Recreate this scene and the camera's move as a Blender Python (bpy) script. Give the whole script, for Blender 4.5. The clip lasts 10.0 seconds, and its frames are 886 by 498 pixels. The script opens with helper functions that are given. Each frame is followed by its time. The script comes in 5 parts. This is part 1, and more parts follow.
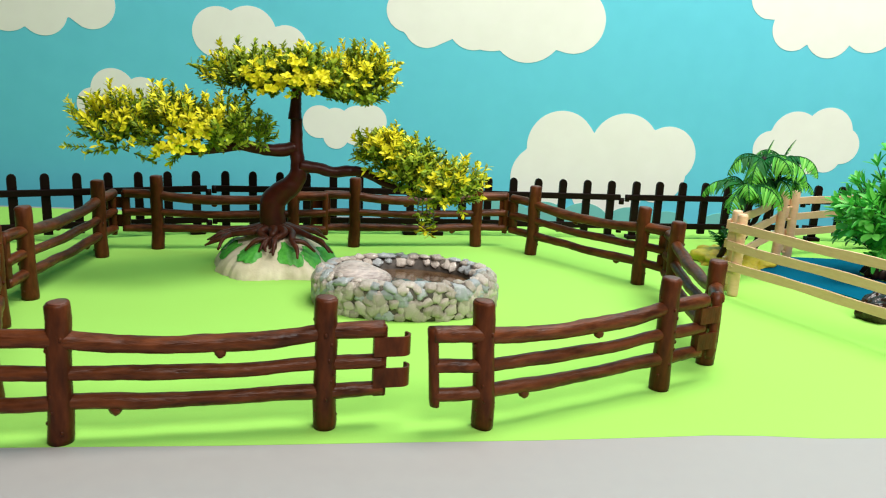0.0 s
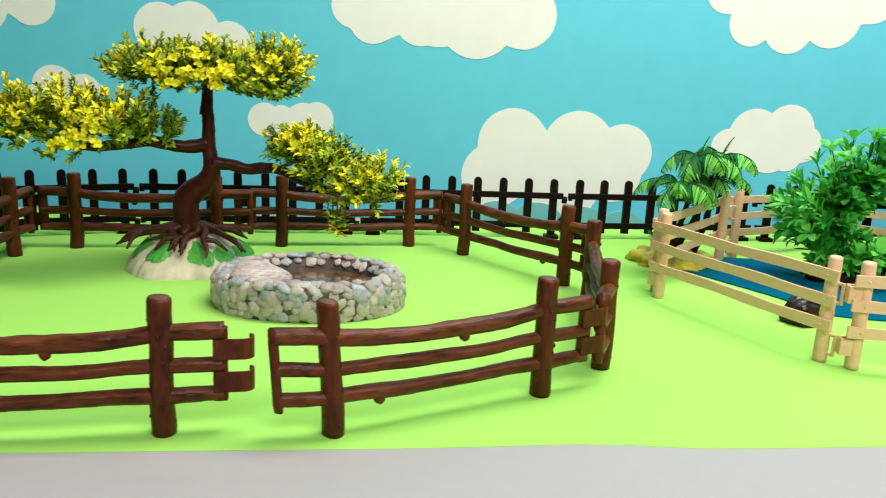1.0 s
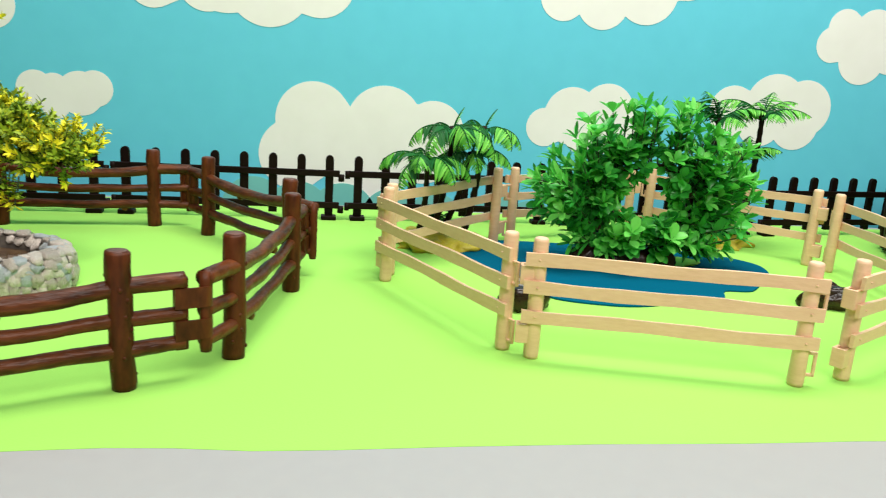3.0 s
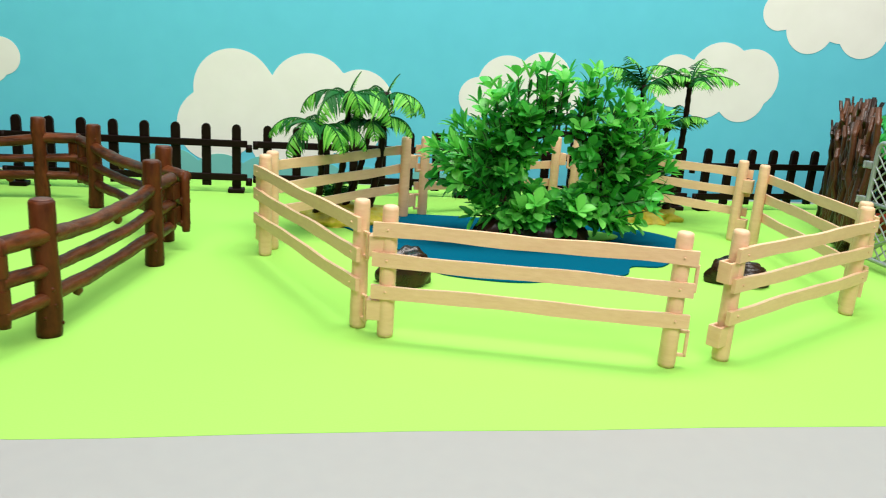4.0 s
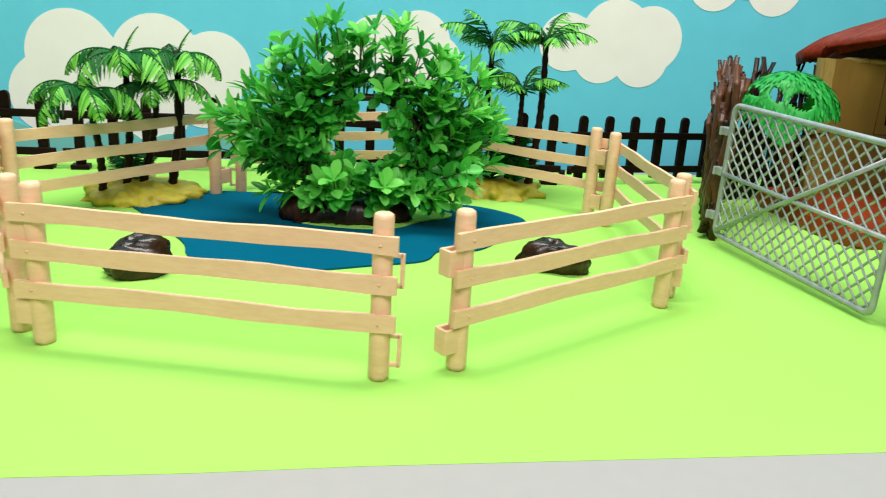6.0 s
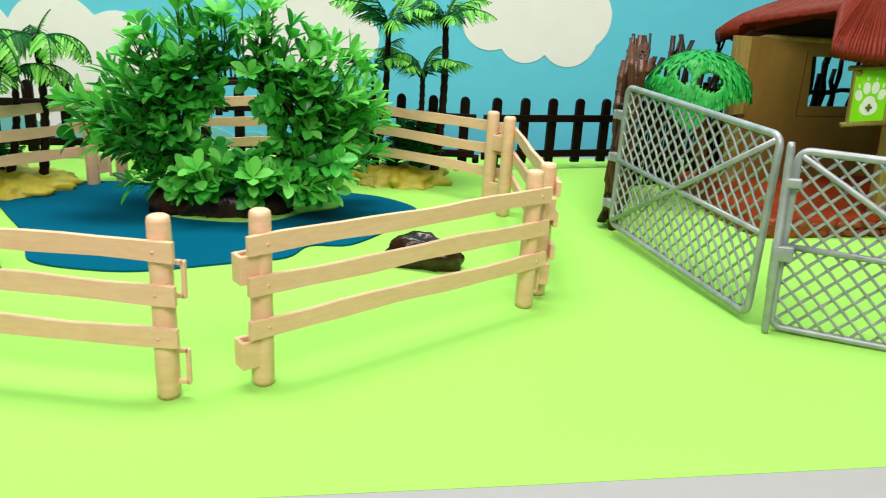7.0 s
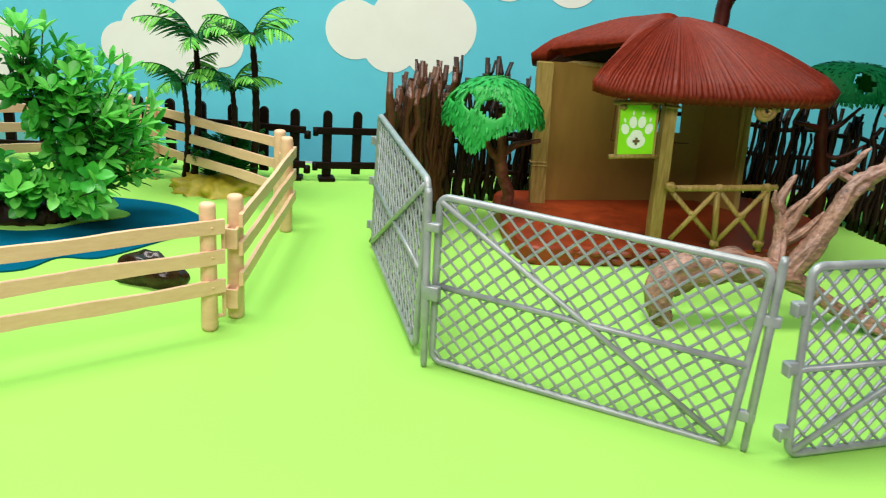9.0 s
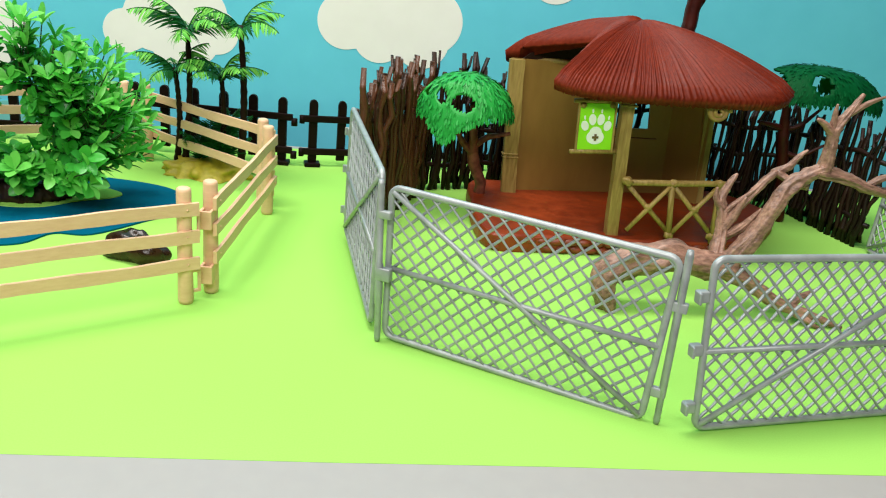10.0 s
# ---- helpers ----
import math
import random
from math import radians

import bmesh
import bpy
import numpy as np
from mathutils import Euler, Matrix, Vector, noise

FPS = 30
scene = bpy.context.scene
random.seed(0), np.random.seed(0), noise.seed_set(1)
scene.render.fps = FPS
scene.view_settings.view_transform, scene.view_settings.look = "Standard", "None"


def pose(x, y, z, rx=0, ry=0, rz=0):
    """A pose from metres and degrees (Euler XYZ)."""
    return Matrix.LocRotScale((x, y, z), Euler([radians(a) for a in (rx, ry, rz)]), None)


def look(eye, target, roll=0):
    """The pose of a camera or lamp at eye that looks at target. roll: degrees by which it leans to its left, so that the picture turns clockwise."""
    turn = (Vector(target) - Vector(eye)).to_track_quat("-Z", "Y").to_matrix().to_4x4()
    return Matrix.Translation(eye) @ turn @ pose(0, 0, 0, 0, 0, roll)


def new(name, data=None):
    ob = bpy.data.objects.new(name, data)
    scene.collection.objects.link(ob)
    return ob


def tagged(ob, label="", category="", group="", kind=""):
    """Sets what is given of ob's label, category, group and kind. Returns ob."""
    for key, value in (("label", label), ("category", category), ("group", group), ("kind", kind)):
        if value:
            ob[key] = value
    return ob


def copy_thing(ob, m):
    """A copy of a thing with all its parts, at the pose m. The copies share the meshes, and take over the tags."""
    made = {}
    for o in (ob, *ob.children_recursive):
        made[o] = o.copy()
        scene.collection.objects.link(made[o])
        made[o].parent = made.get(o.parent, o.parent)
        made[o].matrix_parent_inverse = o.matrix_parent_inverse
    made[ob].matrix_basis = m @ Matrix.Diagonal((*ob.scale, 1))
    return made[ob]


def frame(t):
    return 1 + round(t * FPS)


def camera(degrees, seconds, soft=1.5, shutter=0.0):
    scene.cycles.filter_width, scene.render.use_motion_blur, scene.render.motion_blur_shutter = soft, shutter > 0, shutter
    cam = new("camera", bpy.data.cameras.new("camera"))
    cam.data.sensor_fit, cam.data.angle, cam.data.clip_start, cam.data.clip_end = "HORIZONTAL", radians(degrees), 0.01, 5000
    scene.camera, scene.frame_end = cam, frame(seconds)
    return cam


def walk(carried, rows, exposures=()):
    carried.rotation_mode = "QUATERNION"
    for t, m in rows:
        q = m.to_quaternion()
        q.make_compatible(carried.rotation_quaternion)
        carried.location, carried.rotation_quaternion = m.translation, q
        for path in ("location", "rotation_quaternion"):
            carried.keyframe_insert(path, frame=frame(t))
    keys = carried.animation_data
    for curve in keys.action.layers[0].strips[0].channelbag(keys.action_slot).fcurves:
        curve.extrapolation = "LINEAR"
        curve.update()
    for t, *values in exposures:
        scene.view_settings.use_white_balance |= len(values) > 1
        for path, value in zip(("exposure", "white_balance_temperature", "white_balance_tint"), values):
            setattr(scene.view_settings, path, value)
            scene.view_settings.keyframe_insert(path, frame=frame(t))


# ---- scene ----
cam = camera(60.3, 10.0, soft=1.1, shutter=0.25)
PATH = [
    (0, (-0.155, 0.232, 0.241), (-0.003, 2.17, -0.232), 2.7),
    (0.5, (-0.108, 0.241, 0.236), (0.026, 2.181, -0.235), 2.6),
    (1, (-0.047, 0.251, 0.237), (0.073, 2.192, -0.233), 2.6),
    (1.5, (0.015, 0.26, 0.237), (0.153, 2.202, -0.224), 2.9),
    (2, (0.083, 0.28, 0.237), (0.258, 2.217, -0.227), 3.2),
    (2.5, (0.144, 0.295, 0.228), (0.363, 2.227, -0.241), 3.6),
    (3, (0.202, 0.306, 0.216), (0.448, 2.232, -0.263), 3.8),
    (3.2, (0.226, 0.312, 0.214), (0.478, 2.234, -0.278), 3.9),
    (4.3, (0.344, 0.348, 0.2), (0.597, 2.258, -0.336), 3.9),
    (4.5, (0.364, 0.356, 0.198), (0.609, 2.265, -0.345), 3.8),
    (5, (0.416, 0.377, 0.196), (0.639, 2.285, -0.361), 3.7),
    (5.5, (0.464, 0.397, 0.194), (0.697, 2.301, -0.373), 3.7),
    (5.7, (0.483, 0.404, 0.194), (0.725, 2.304, -0.381), 3.7),
    (6.8, (0.596, 0.439, 0.196), (0.876, 2.317, -0.43), 3.2),
    (7, (0.615, 0.444, 0.199), (0.895, 2.319, -0.439), 3.3),
    (7.5, (0.672, 0.45, 0.21), (0.938, 2.32, -0.449), 3.5),
    (8, (0.739, 0.445, 0.226), (0.98, 2.316, -0.437), 3.8),
    (8.5, (0.795, 0.429, 0.24), (1.014, 2.302, -0.426), 4.2),
    (9, (0.844, 0.406, 0.254), (1.067, 2.272, -0.429), 5.1),
    (9.5, (0.87, 0.382, 0.26), (1.112, 2.241, -0.436), 6.2),
    (10, (0.88, 0.357, 0.277), (1.079, 2.209, -0.449), 6.3),
]
walk(cam, [(t, look(eye, target, roll)) for t, eye, target, roll in PATH], exposures=[(0.0, 0.03), (3.0, -0.04), (5.5, -0.05), (8.5, -0.07), (10.0, -0.05)])

# ---------------------------------------------------------------- light
world = bpy.data.worlds.new("room_world")
scene.world = world
world.use_nodes = True
world.node_tree.nodes["Background"].inputs[0].default_value = (0.9, 0.95, 1.0, 1)
world.node_tree.nodes["Background"].inputs[1].default_value = 0.045
scene.view_settings.exposure = 0.0


def area_lamp(name, eye, target, sx, sy, watts, colour):
    data = bpy.data.lights.new(name, "AREA")
    data.shape, data.size, data.size_y, data.energy, data.color = "RECTANGLE", sx, sy, watts, colour
    ob = new(name, data)
    ob.matrix_world = look(eye, target)
    return ob


area_lamp("ceiling_light_main", (0.56, 1.00, 1.62), (0.56, 1.00, 0), 1.3, 0.45, 35.2, (1.0, 0.985, 0.95))
# unseen fill lamp well below the ceiling, added to brighten front-facing surfaces
area_lamp("ceiling_light_front", (0.52, -0.35, 1.30), (0.52, 0.9, 0.1), 1.6, 0.5, 30.6, (1.0, 0.98, 0.95))


# ---------------------------------------------------------------- materials
def lin(c):
    return tuple(v / 12.92 if v <= 0.04045 else ((v + 0.055) / 1.055) ** 2.4 for v in (x / 255 for x in c))


def material(name, dark, light, rough=0.5, grain=120.0, broad=18.0, bump=0.25, fine=500.0, stretch=(1, 1, 1), spread=0.0,
             by="", metal=0.0, coat=0.0, spec=0.5, leafy=0.0):
    """Two tones mixed by fine and broad noise, with bump. by: 'object' or 'island' varies the tone per piece. Colours in sRGB 0-255."""
    m = bpy.data.materials.new(name)
    m.use_nodes = True
    t = m.node_tree
    b = t.nodes["Principled BSDF"]
    co = t.nodes.new("ShaderNodeTexCoord")
    mp = t.nodes.new("ShaderNodeMapping")
    mp.inputs["Scale"].default_value = stretch
    t.links.new(co.outputs["Object"], mp.inputs["Vector"])

    def nz(scale, detail):
        n = t.nodes.new("ShaderNodeTexNoise")
        n.inputs["Scale"].default_value, n.inputs["Detail"].default_value = scale, detail
        t.links.new(mp.outputs["Vector"], n.inputs["Vector"])
        return n.outputs["Fac"]

    a, c, f = nz(grain, 4), nz(broad, 2), nz(fine, 2)

    def math_node(op, x, y):
        n = t.nodes.new("ShaderNodeMath")
        n.operation = op
        for i, v in enumerate((x, y)):
            if isinstance(v, (int, float)):
                n.inputs[i].default_value = v
            else:
                t.links.new(v, n.inputs[i])
        return n.outputs[0]

    mixv = math_node("ADD", math_node("MULTIPLY", a, 0.55), math_node("MULTIPLY", c, 0.45))
    if by:
        src = t.nodes.new("ShaderNodeObjectInfo" if by == "object" else "ShaderNodeNewGeometry")
        r = src.outputs["Random" if by == "object" else "Random Per Island"]
        mixv = math_node("ADD", math_node("MULTIPLY", mixv, 1 - spread), math_node("MULTIPLY", r, spread))
    ramp = t.nodes.new("ShaderNodeValToRGB")
    ramp.color_ramp.elements[0].position, ramp.color_ramp.elements[1].position = (0.3, 0.7) if not by else (0.12, 0.88)
    ramp.color_ramp.elements[0].color = (*lin(dark), 1)
    ramp.color_ramp.elements[1].color = (*lin(light), 1)
    t.links.new(mixv, ramp.inputs["Fac"])
    t.links.new(ramp.outputs["Color"], b.inputs["Base Color"])
    rr = math_node("ADD", math_node("MULTIPLY", a, 0.25), rough - 0.12)
    t.links.new(rr, b.inputs["Roughness"])
    b.inputs["Metallic"].default_value = metal
    b.inputs["Coat Weight"].default_value = coat
    b.inputs["Specular IOR Level"].default_value = spec
    bm = t.nodes.new("ShaderNodeBump")
    bm.inputs["Strength"].default_value, bm.inputs["Distance"].default_value = bump, 0.001
    t.links.new(math_node("ADD", math_node("MULTIPLY", a, 0.6), math_node("MULTIPLY", f, 0.4)), bm.inputs["Height"])
    t.links.new(bm.outputs["Normal"], b.inputs["Normal"])
    if leafy:
        # thin soft plastic lets some light through
        tr = t.nodes.new("ShaderNodeBsdfTranslucent")
        mx = t.nodes.new("ShaderNodeMixShader")
        mx.inputs["Fac"].default_value = leafy
        t.links.new(ramp.outputs["Color"], tr.inputs["Color"])
        t.links.new(b.outputs["BSDF"], mx.inputs[1])
        t.links.new(tr.outputs["BSDF"], mx.inputs[2])
        t.links.new(mx.outputs["Shader"], t.nodes["Material Output"].inputs["Surface"])
    return m


MAT_GREEN = material("green_felt", (150, 206, 90), (159, 214, 100), 0.95, 900, 3, 0.12, 2500, spec=0.1)
MAT_TABLE = material("grey_tabletop", (158, 155, 152), (163, 160, 156), 0.6, 90, 2, 0.03, 900, spec=0.3)
MAT_SKY = material("printed_sky", (97, 197, 217), (104, 204, 224), 0.7, 30, 1.2, 0.02, 800, spec=0.25)
MAT_CLOUD = material("printed_cloud", (232, 232, 223), (239, 239, 231), 0.7, 30, 5, 0.02, 800, spec=0.25)
MAT_HILL = material("printed_hill", (110, 190, 180), (120, 198, 186), 0.7, 30, 5, 0.02, 800, spec=0.25)
# unseen walls and ceiling get a dark tone to cut bounced fill light
MAT_ROOM = material("room_low_bounce", (74, 72, 70), (84, 82, 80), 0.8, 20, 2, 0.05, 300)
MAT_ROOMFLOOR = material("room_floor_boards", (120, 96, 72), (140, 114, 86), 0.5, 20, 3, 0.1, 200, (1, 6, 1))
MAT_LOG = material("brown_log_plastic", (46, 20, 8), (104, 53, 26), 0.40, 210, 60, 0.7, 520, (1, 1, 0.35), spec=0.15)
MAT_LOGRAIL = material("brown_log_rail_plastic", (38, 16, 6), (120, 64, 33), 0.36, 260, 60, 0.9, 520, (0.25, 1, 1), spec=0.2)
MAT_LOGEND = material("cut_log_plastic", (74, 38, 26), (112, 62, 44), 0.45, 300, 50, 0.3, 700)
MAT_PICKET = material("dark_brown_plastic", (15, 6, 4), (27, 12, 8), 0.5, 120, 25, 0.3, 500, spec=0.1)
MAT_TAN = material("tan_wood_plastic", (222, 176, 138), (237, 195, 157), 0.45, 110, 25, 0.3, 400, (1, 1, 4))
MAT_BARK = material("tree_bark_plastic", (40, 12, 7), (74, 27, 17), 0.40, 90, 25, 0.5, 350, spec=0.2)
MAT_ROOT = material("root_bark_plastic", (48, 20, 11), (94, 47, 28), 0.42, 150, 30, 0.6, 400, spec=0.25)
MAT_LEAF = material("olive_leaf", (70, 112, 14), (182, 198, 52), 0.5, 90, 40, 0.1, 400, spec=0.25, by="island", spread=0.6)
MAT_YELLOW = material("yellow_leaf", (204, 200, 26), (252, 240, 56), 0.5, 90, 40, 0.1, 400, spec=0.2, by="island", spread=0.6)
MAT_BUSH = material("bush_leaf", (18, 112, 36), (90, 208, 80), 0.34, 60, 30, 0.15, 300, spec=0.45, by="island", spread=0.6, leafy=0.38)
MAT_BUSHLIGHT = material("bush_young_leaf", (66, 182, 58), (136, 226, 104), 0.36, 60, 30, 0.15, 300, spec=0.4, by="island", spread=0.6, leafy=0.3)
MAT_STEM = material("bush_stem", (30, 50, 20), (52, 72, 30), 0.5, 120, 30, 0.3, 400)
MAT_STUMP = material("dark_stump_resin", (14, 6, 5), (58, 32, 24), 0.34, 120, 40, 1.0, 260, (1, 1, 0.5), spec=0.35)
MAT_BLUE = material("blue_felt", (0, 82, 108), (1, 94, 120), 0.95, 700, 6, 0.15, 2000, spec=0.04)
MAT_STONE = material("pond_stone", (156, 141, 128), (234, 220, 206), 0.30, 300, 80, 1.0, 800, by="object", spread=0.45, coat=0.35)
MAT_STONEBLUE = material("blue_grey_stone", (142, 148, 150), (206, 210, 210), 0.30, 300, 80, 1.0, 800, by="object", spread=0.45, coat=0.35)
MAT_MORTAR = material("pond_mortar", (58, 51, 45), (98, 87, 76), 0.6, 250, 50, 0.7, 600)
MAT_BOULDER = material("pond_boulder", (118, 104, 98), (214, 200, 190), 0.42, 260, 50, 1.0, 600, (0.5, 1, 2.8))
MAT_WATER = material("brown_water", (62, 42, 28), (112, 88, 64), 0.16, 60, 30, 0.5, 130, coat=0.6)
MAT_ROCKBASE = material("tree_base_resin", (196, 184, 152), (222, 212, 184), 0.6, 120, 30, 0.6, 500)
MAT_MOSS = material("painted_grass", (52, 140, 44), (96, 190, 70), 0.5, 220, 50, 0.7, 600)
MAT_DARKROCK = material("dark_brown_resin", (9, 5, 3), (60, 36, 17), 0.27, 70, 30, 1.0, 160, (1, 1, 1.6), spec=0.4)
MAT_SAND = material("sand_base_plastic", (158, 140, 20), (206, 188, 58), 0.5, 140, 40, 0.9, 400)
MAT_PALMTRUNK = material("palm_trunk_plastic", (22, 11, 7), (44, 25, 17), 0.5, 200, 40, 0.6, 500, spec=0.12)
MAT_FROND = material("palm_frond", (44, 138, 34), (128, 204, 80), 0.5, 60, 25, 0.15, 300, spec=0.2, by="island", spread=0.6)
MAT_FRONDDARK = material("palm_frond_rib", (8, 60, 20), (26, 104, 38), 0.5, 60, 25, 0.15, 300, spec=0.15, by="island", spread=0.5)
MAT_STEEL = material("grey_silver_plastic", (140, 145, 145), (174, 179, 177), 0.42, 120, 30, 0.2, 400, metal=0.3, spec=0.45)
MAT_RUST = material("rust_red_plastic", (106, 33, 7), (152, 57, 13), 0.45, 80, 20, 0.6, 260)
MAT_BRICK = material("rust_stone_edge", (92, 36, 16), (138, 60, 28), 0.5, 120, 40, 0.8, 300)
MAT_THATCH = material("red_brown_thatch", (86, 23, 10), (132, 46, 23), 0.46, 240, 14, 0.35, 600, spec=0.2)
MAT_HOUSEWALL = material("brown_plaster_plastic", (132, 99, 42), (148, 112, 50), 0.5, 90, 20, 0.3, 300, (1, 1, 0.3))
MAT_STRAWWOOD = material("straw_yellow_wood", (112, 88, 38), (180, 152, 86), 0.45, 340, 30, 1.0, 700, (1, 1, 0.12), spec=0.35)
MAT_LIME = material("lime_sign", (136, 222, 16), (146, 230, 22), 0.5, 60, 20, 0.05, 300)
MAT_WHITE = material("white_print", (232, 240, 224), (240, 246, 234), 0.5, 60, 20, 0.05, 300)
MAT_BRONZE = material("bronze_plastic", (134, 102, 54), (172, 140, 84), 0.4, 100, 40, 0.4, 300)
MAT_STICK = material("brown_stick", (18, 9, 5), (98, 58, 33), 0.34, 160, 40, 1.0, 500, (1, 1, 0.25), by="object", spread=0.5, spec=0.35)
MAT_DRIFT = material("driftwood_plastic", (74, 49, 39), (188, 144, 122), 0.38, 300, 60, 1.0, 700, (0.5, 1.4, 1.0), spec=0.5)
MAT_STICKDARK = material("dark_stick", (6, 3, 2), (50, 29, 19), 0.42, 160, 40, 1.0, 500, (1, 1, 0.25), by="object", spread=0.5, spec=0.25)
MAT_TREEBARK = material("red_brown_bark", (66, 32, 24), (138, 80, 62), 0.5, 160, 40, 0.8, 450, spec=0.25)
MAT_BROWNPRINT = material("brown_print", (98, 84, 40), (108, 92, 46), 0.5, 60, 20, 0.05, 300)
MAT_GREENCROWN = material("green_canopy_plastic", (24, 130, 48), (46, 172, 70), 0.45, 120, 30, 0.4, 400, by="island", spread=0.3, spec=0.3)
MAT_GREENDARK = material("dark_green_canopy", (2, 62, 28), (8, 90, 45), 0.5, 120, 30, 0.4, 400, by="island", spread=0.4, spec=0.06)


# ---------------------------------------------------------------- mesh helpers
def smooth(me):
    for p in me.polygons:
        p.use_smooth = True


def mesh_of(name, bm, mat, shade=True):
    me = bpy.data.meshes.new(name)
    bm.normal_update()
    bm.to_mesh(me)
    bm.free()
    me.materials.append(mat)
    if shade:
        smooth(me)
    return me


def part(name, bm, mat, parent, label="", shade=True, m=None):
    """Links a bmesh, or a finished mesh, as one object under a thing or a part."""
    me = mesh_of(name, bm, mat, shade) if isinstance(bm, bmesh.types.BMesh) else bm
    ob = new(name, me)
    ob.parent = parent
    if m is not None:
        ob.matrix_local = m
    if label:
        ob["label"] = label
    return ob


def thing(name, label, category, m=None, group="", kind=""):
    ob = new(name)
    ob.empty_display_size = 0.02
    if m is not None:
        ob.matrix_world = m
    return tagged(ob, label, category, group, kind)


def single(name, bm, mat, label, category, kind="", shade=True, m=None, group=""):
    ob = new(name, mesh_of(name, bm, mat, shade))
    if m is not None:
        ob.matrix_world = m
    return tagged(ob, label, category, group, kind)


def add_box(bm, c, s, m=None, bevel=0.0):
    """A box of size s round c, its edges rounded by bevel."""
    t = Matrix.Translation(c) @ Matrix.Diagonal((*s, 1))
    if m is not None:
        t = m @ t
    r = bmesh.ops.create_cube(bm, size=1, matrix=t)
    if bevel:
        edges = list({e for v in r["verts"] for e in v.link_edges})
        bmesh.ops.bevel(bm, geom=edges, offset=bevel, segments=2, affect="EDGES", profile=0.5)
    return bm


def add_tube(bm, pts, radii, sides=10, rough=0.0, seed=0.0, cap=True, dome=0.0, flat=1.0, flute=0.0):
    """A tube along points with one radius each. rough: uneven surface as a share of the radius. dome: rounds the last end."""
    pts = [Vector(p) for p in pts]
    radii = list(radii) if hasattr(radii, "__len__") else [radii] * len(pts)
    if dome:
        d = (pts[-1] - pts[-2]).normalized()
        e, r = pts[-1], radii[-1]
        for k in (0.35, 0.7, 0.92):
            pts.append(e + d * dome * k)
            radii.append(r * math.sqrt(max(0.02, 1 - k * k)))
    ref = None
    rings = []
    for i, p in enumerate(pts):
        d = (pts[min(i + 1, len(pts) - 1)] - pts[max(i - 1, 0)]).normalized()
        if ref is None:
            ref = Vector((0, 0, 1)) if abs(d.z) < 0.9 else Vector((1, 0, 0))
        u = (ref - d * ref.dot(d)).normalized()
        v = d.cross(u)
        ref = u
        ring = []
        for k in range(sides):
            a = 2 * math.pi * k / sides
            q = u * math.cos(a) + v * math.sin(a) * flat
            r = radii[i]
            if rough:
                r *= 1 + rough * noise.noise((p + q * radii[i]) * (0.6 / max(radii[i], 1e-4)) + Vector((seed * 7.1, seed * 3.3, seed)))
            if flute:  # lengthwise grain
                w = Vector((math.cos(a + i * 0.03) * 3.2, math.sin(a + i * 0.03) * 3.2, i * 0.10 + seed))
                r *= 1 + flute * (noise.noise(w) + 0.7 * noise.noise(w * 2.3))
            ring.append(bm.verts.new(p + q * r))
        rings.append(ring)
    for a, b in zip(rings, rings[1:]):
        for k in range(sides):
            bm.faces.new((a[k], a[(k + 1) % sides], b[(k + 1) % sides], b[k]))
    if cap:
        bm.faces.new(list(reversed(rings[0])))
        bm.faces.new(rings[-1])
    return bm


def curve_pts(ctrl, n=8):
    """Points on a smooth curve through the control points."""
    c = [Vector(p) for p in ctrl]
    c = [c[0] * 2 - c[1]] + c + [c[-1] * 2 - c[-2]]
    out = []
    for i in range(1, len(c) - 2):
        for k in range(n):
            t = k / n
            a, b, d, e = c[i - 1], c[i], c[i + 1], c[i + 2]
            out.append(0.5 * ((2 * b) + (d - a) * t + (2 * a - 5 * b + 4 * d - e) * t * t + (3 * b - a - 3 * d + e) * t ** 3))
    out.append(c[-2])
    return out


def limb(bm, ctrl, radii, n=6, sides=10, rough=0.12, seed=0.0, dome=0.0, flute=0.0):
    """A tapered limb along a smooth curve; radii are given per control point."""
    pts = curve_pts(ctrl, n)
    rr = []
    for i in range(len(pts)):
        f = i / n
        k = min(int(f), len(radii) - 2)
        rr.append(radii[k] + (radii[k + 1] - radii[k]) * (f - k))
    return add_tube(bm, pts, rr, sides, rough, seed, True, dome, 1.0, flute)


def add_slab(bm, outline, z0, z1):
    """A flat sheet or block with the outline given in x and y."""
    lo = [bm.verts.new((x, y, z0)) for x, y in outline]
    hi = [bm.verts.new((x, y, z1)) for x, y in outline]
    n = len(lo)
    bm.faces.new(hi)
    bm.faces.new(list(reversed(lo)))
    for i in range(n):
        bm.faces.new((lo[i], lo[(i + 1) % n], hi[(i + 1) % n], hi[i]))
    bmesh.ops.triangulate(bm, faces=[f for f in bm.faces if len(f.verts) > 4])
    return bm


def smooth_outline(pts, n=6):
    c = [Vector((*p, 0)) for p in pts]
    out = []
    k = len(c)
    for i in range(k):
        a, b, d, e = c[i - 1], c[i], c[(i + 1) % k], c[(i + 2) % k]
        for s in range(n):
            t = s / n
            q = 0.5 * ((2 * b) + (d - a) * t + (2 * a - 5 * b + 4 * d - e) * t * t + (3 * b - a - 3 * d + e) * t ** 3)
            out.append((q.x, q.y))
    return out


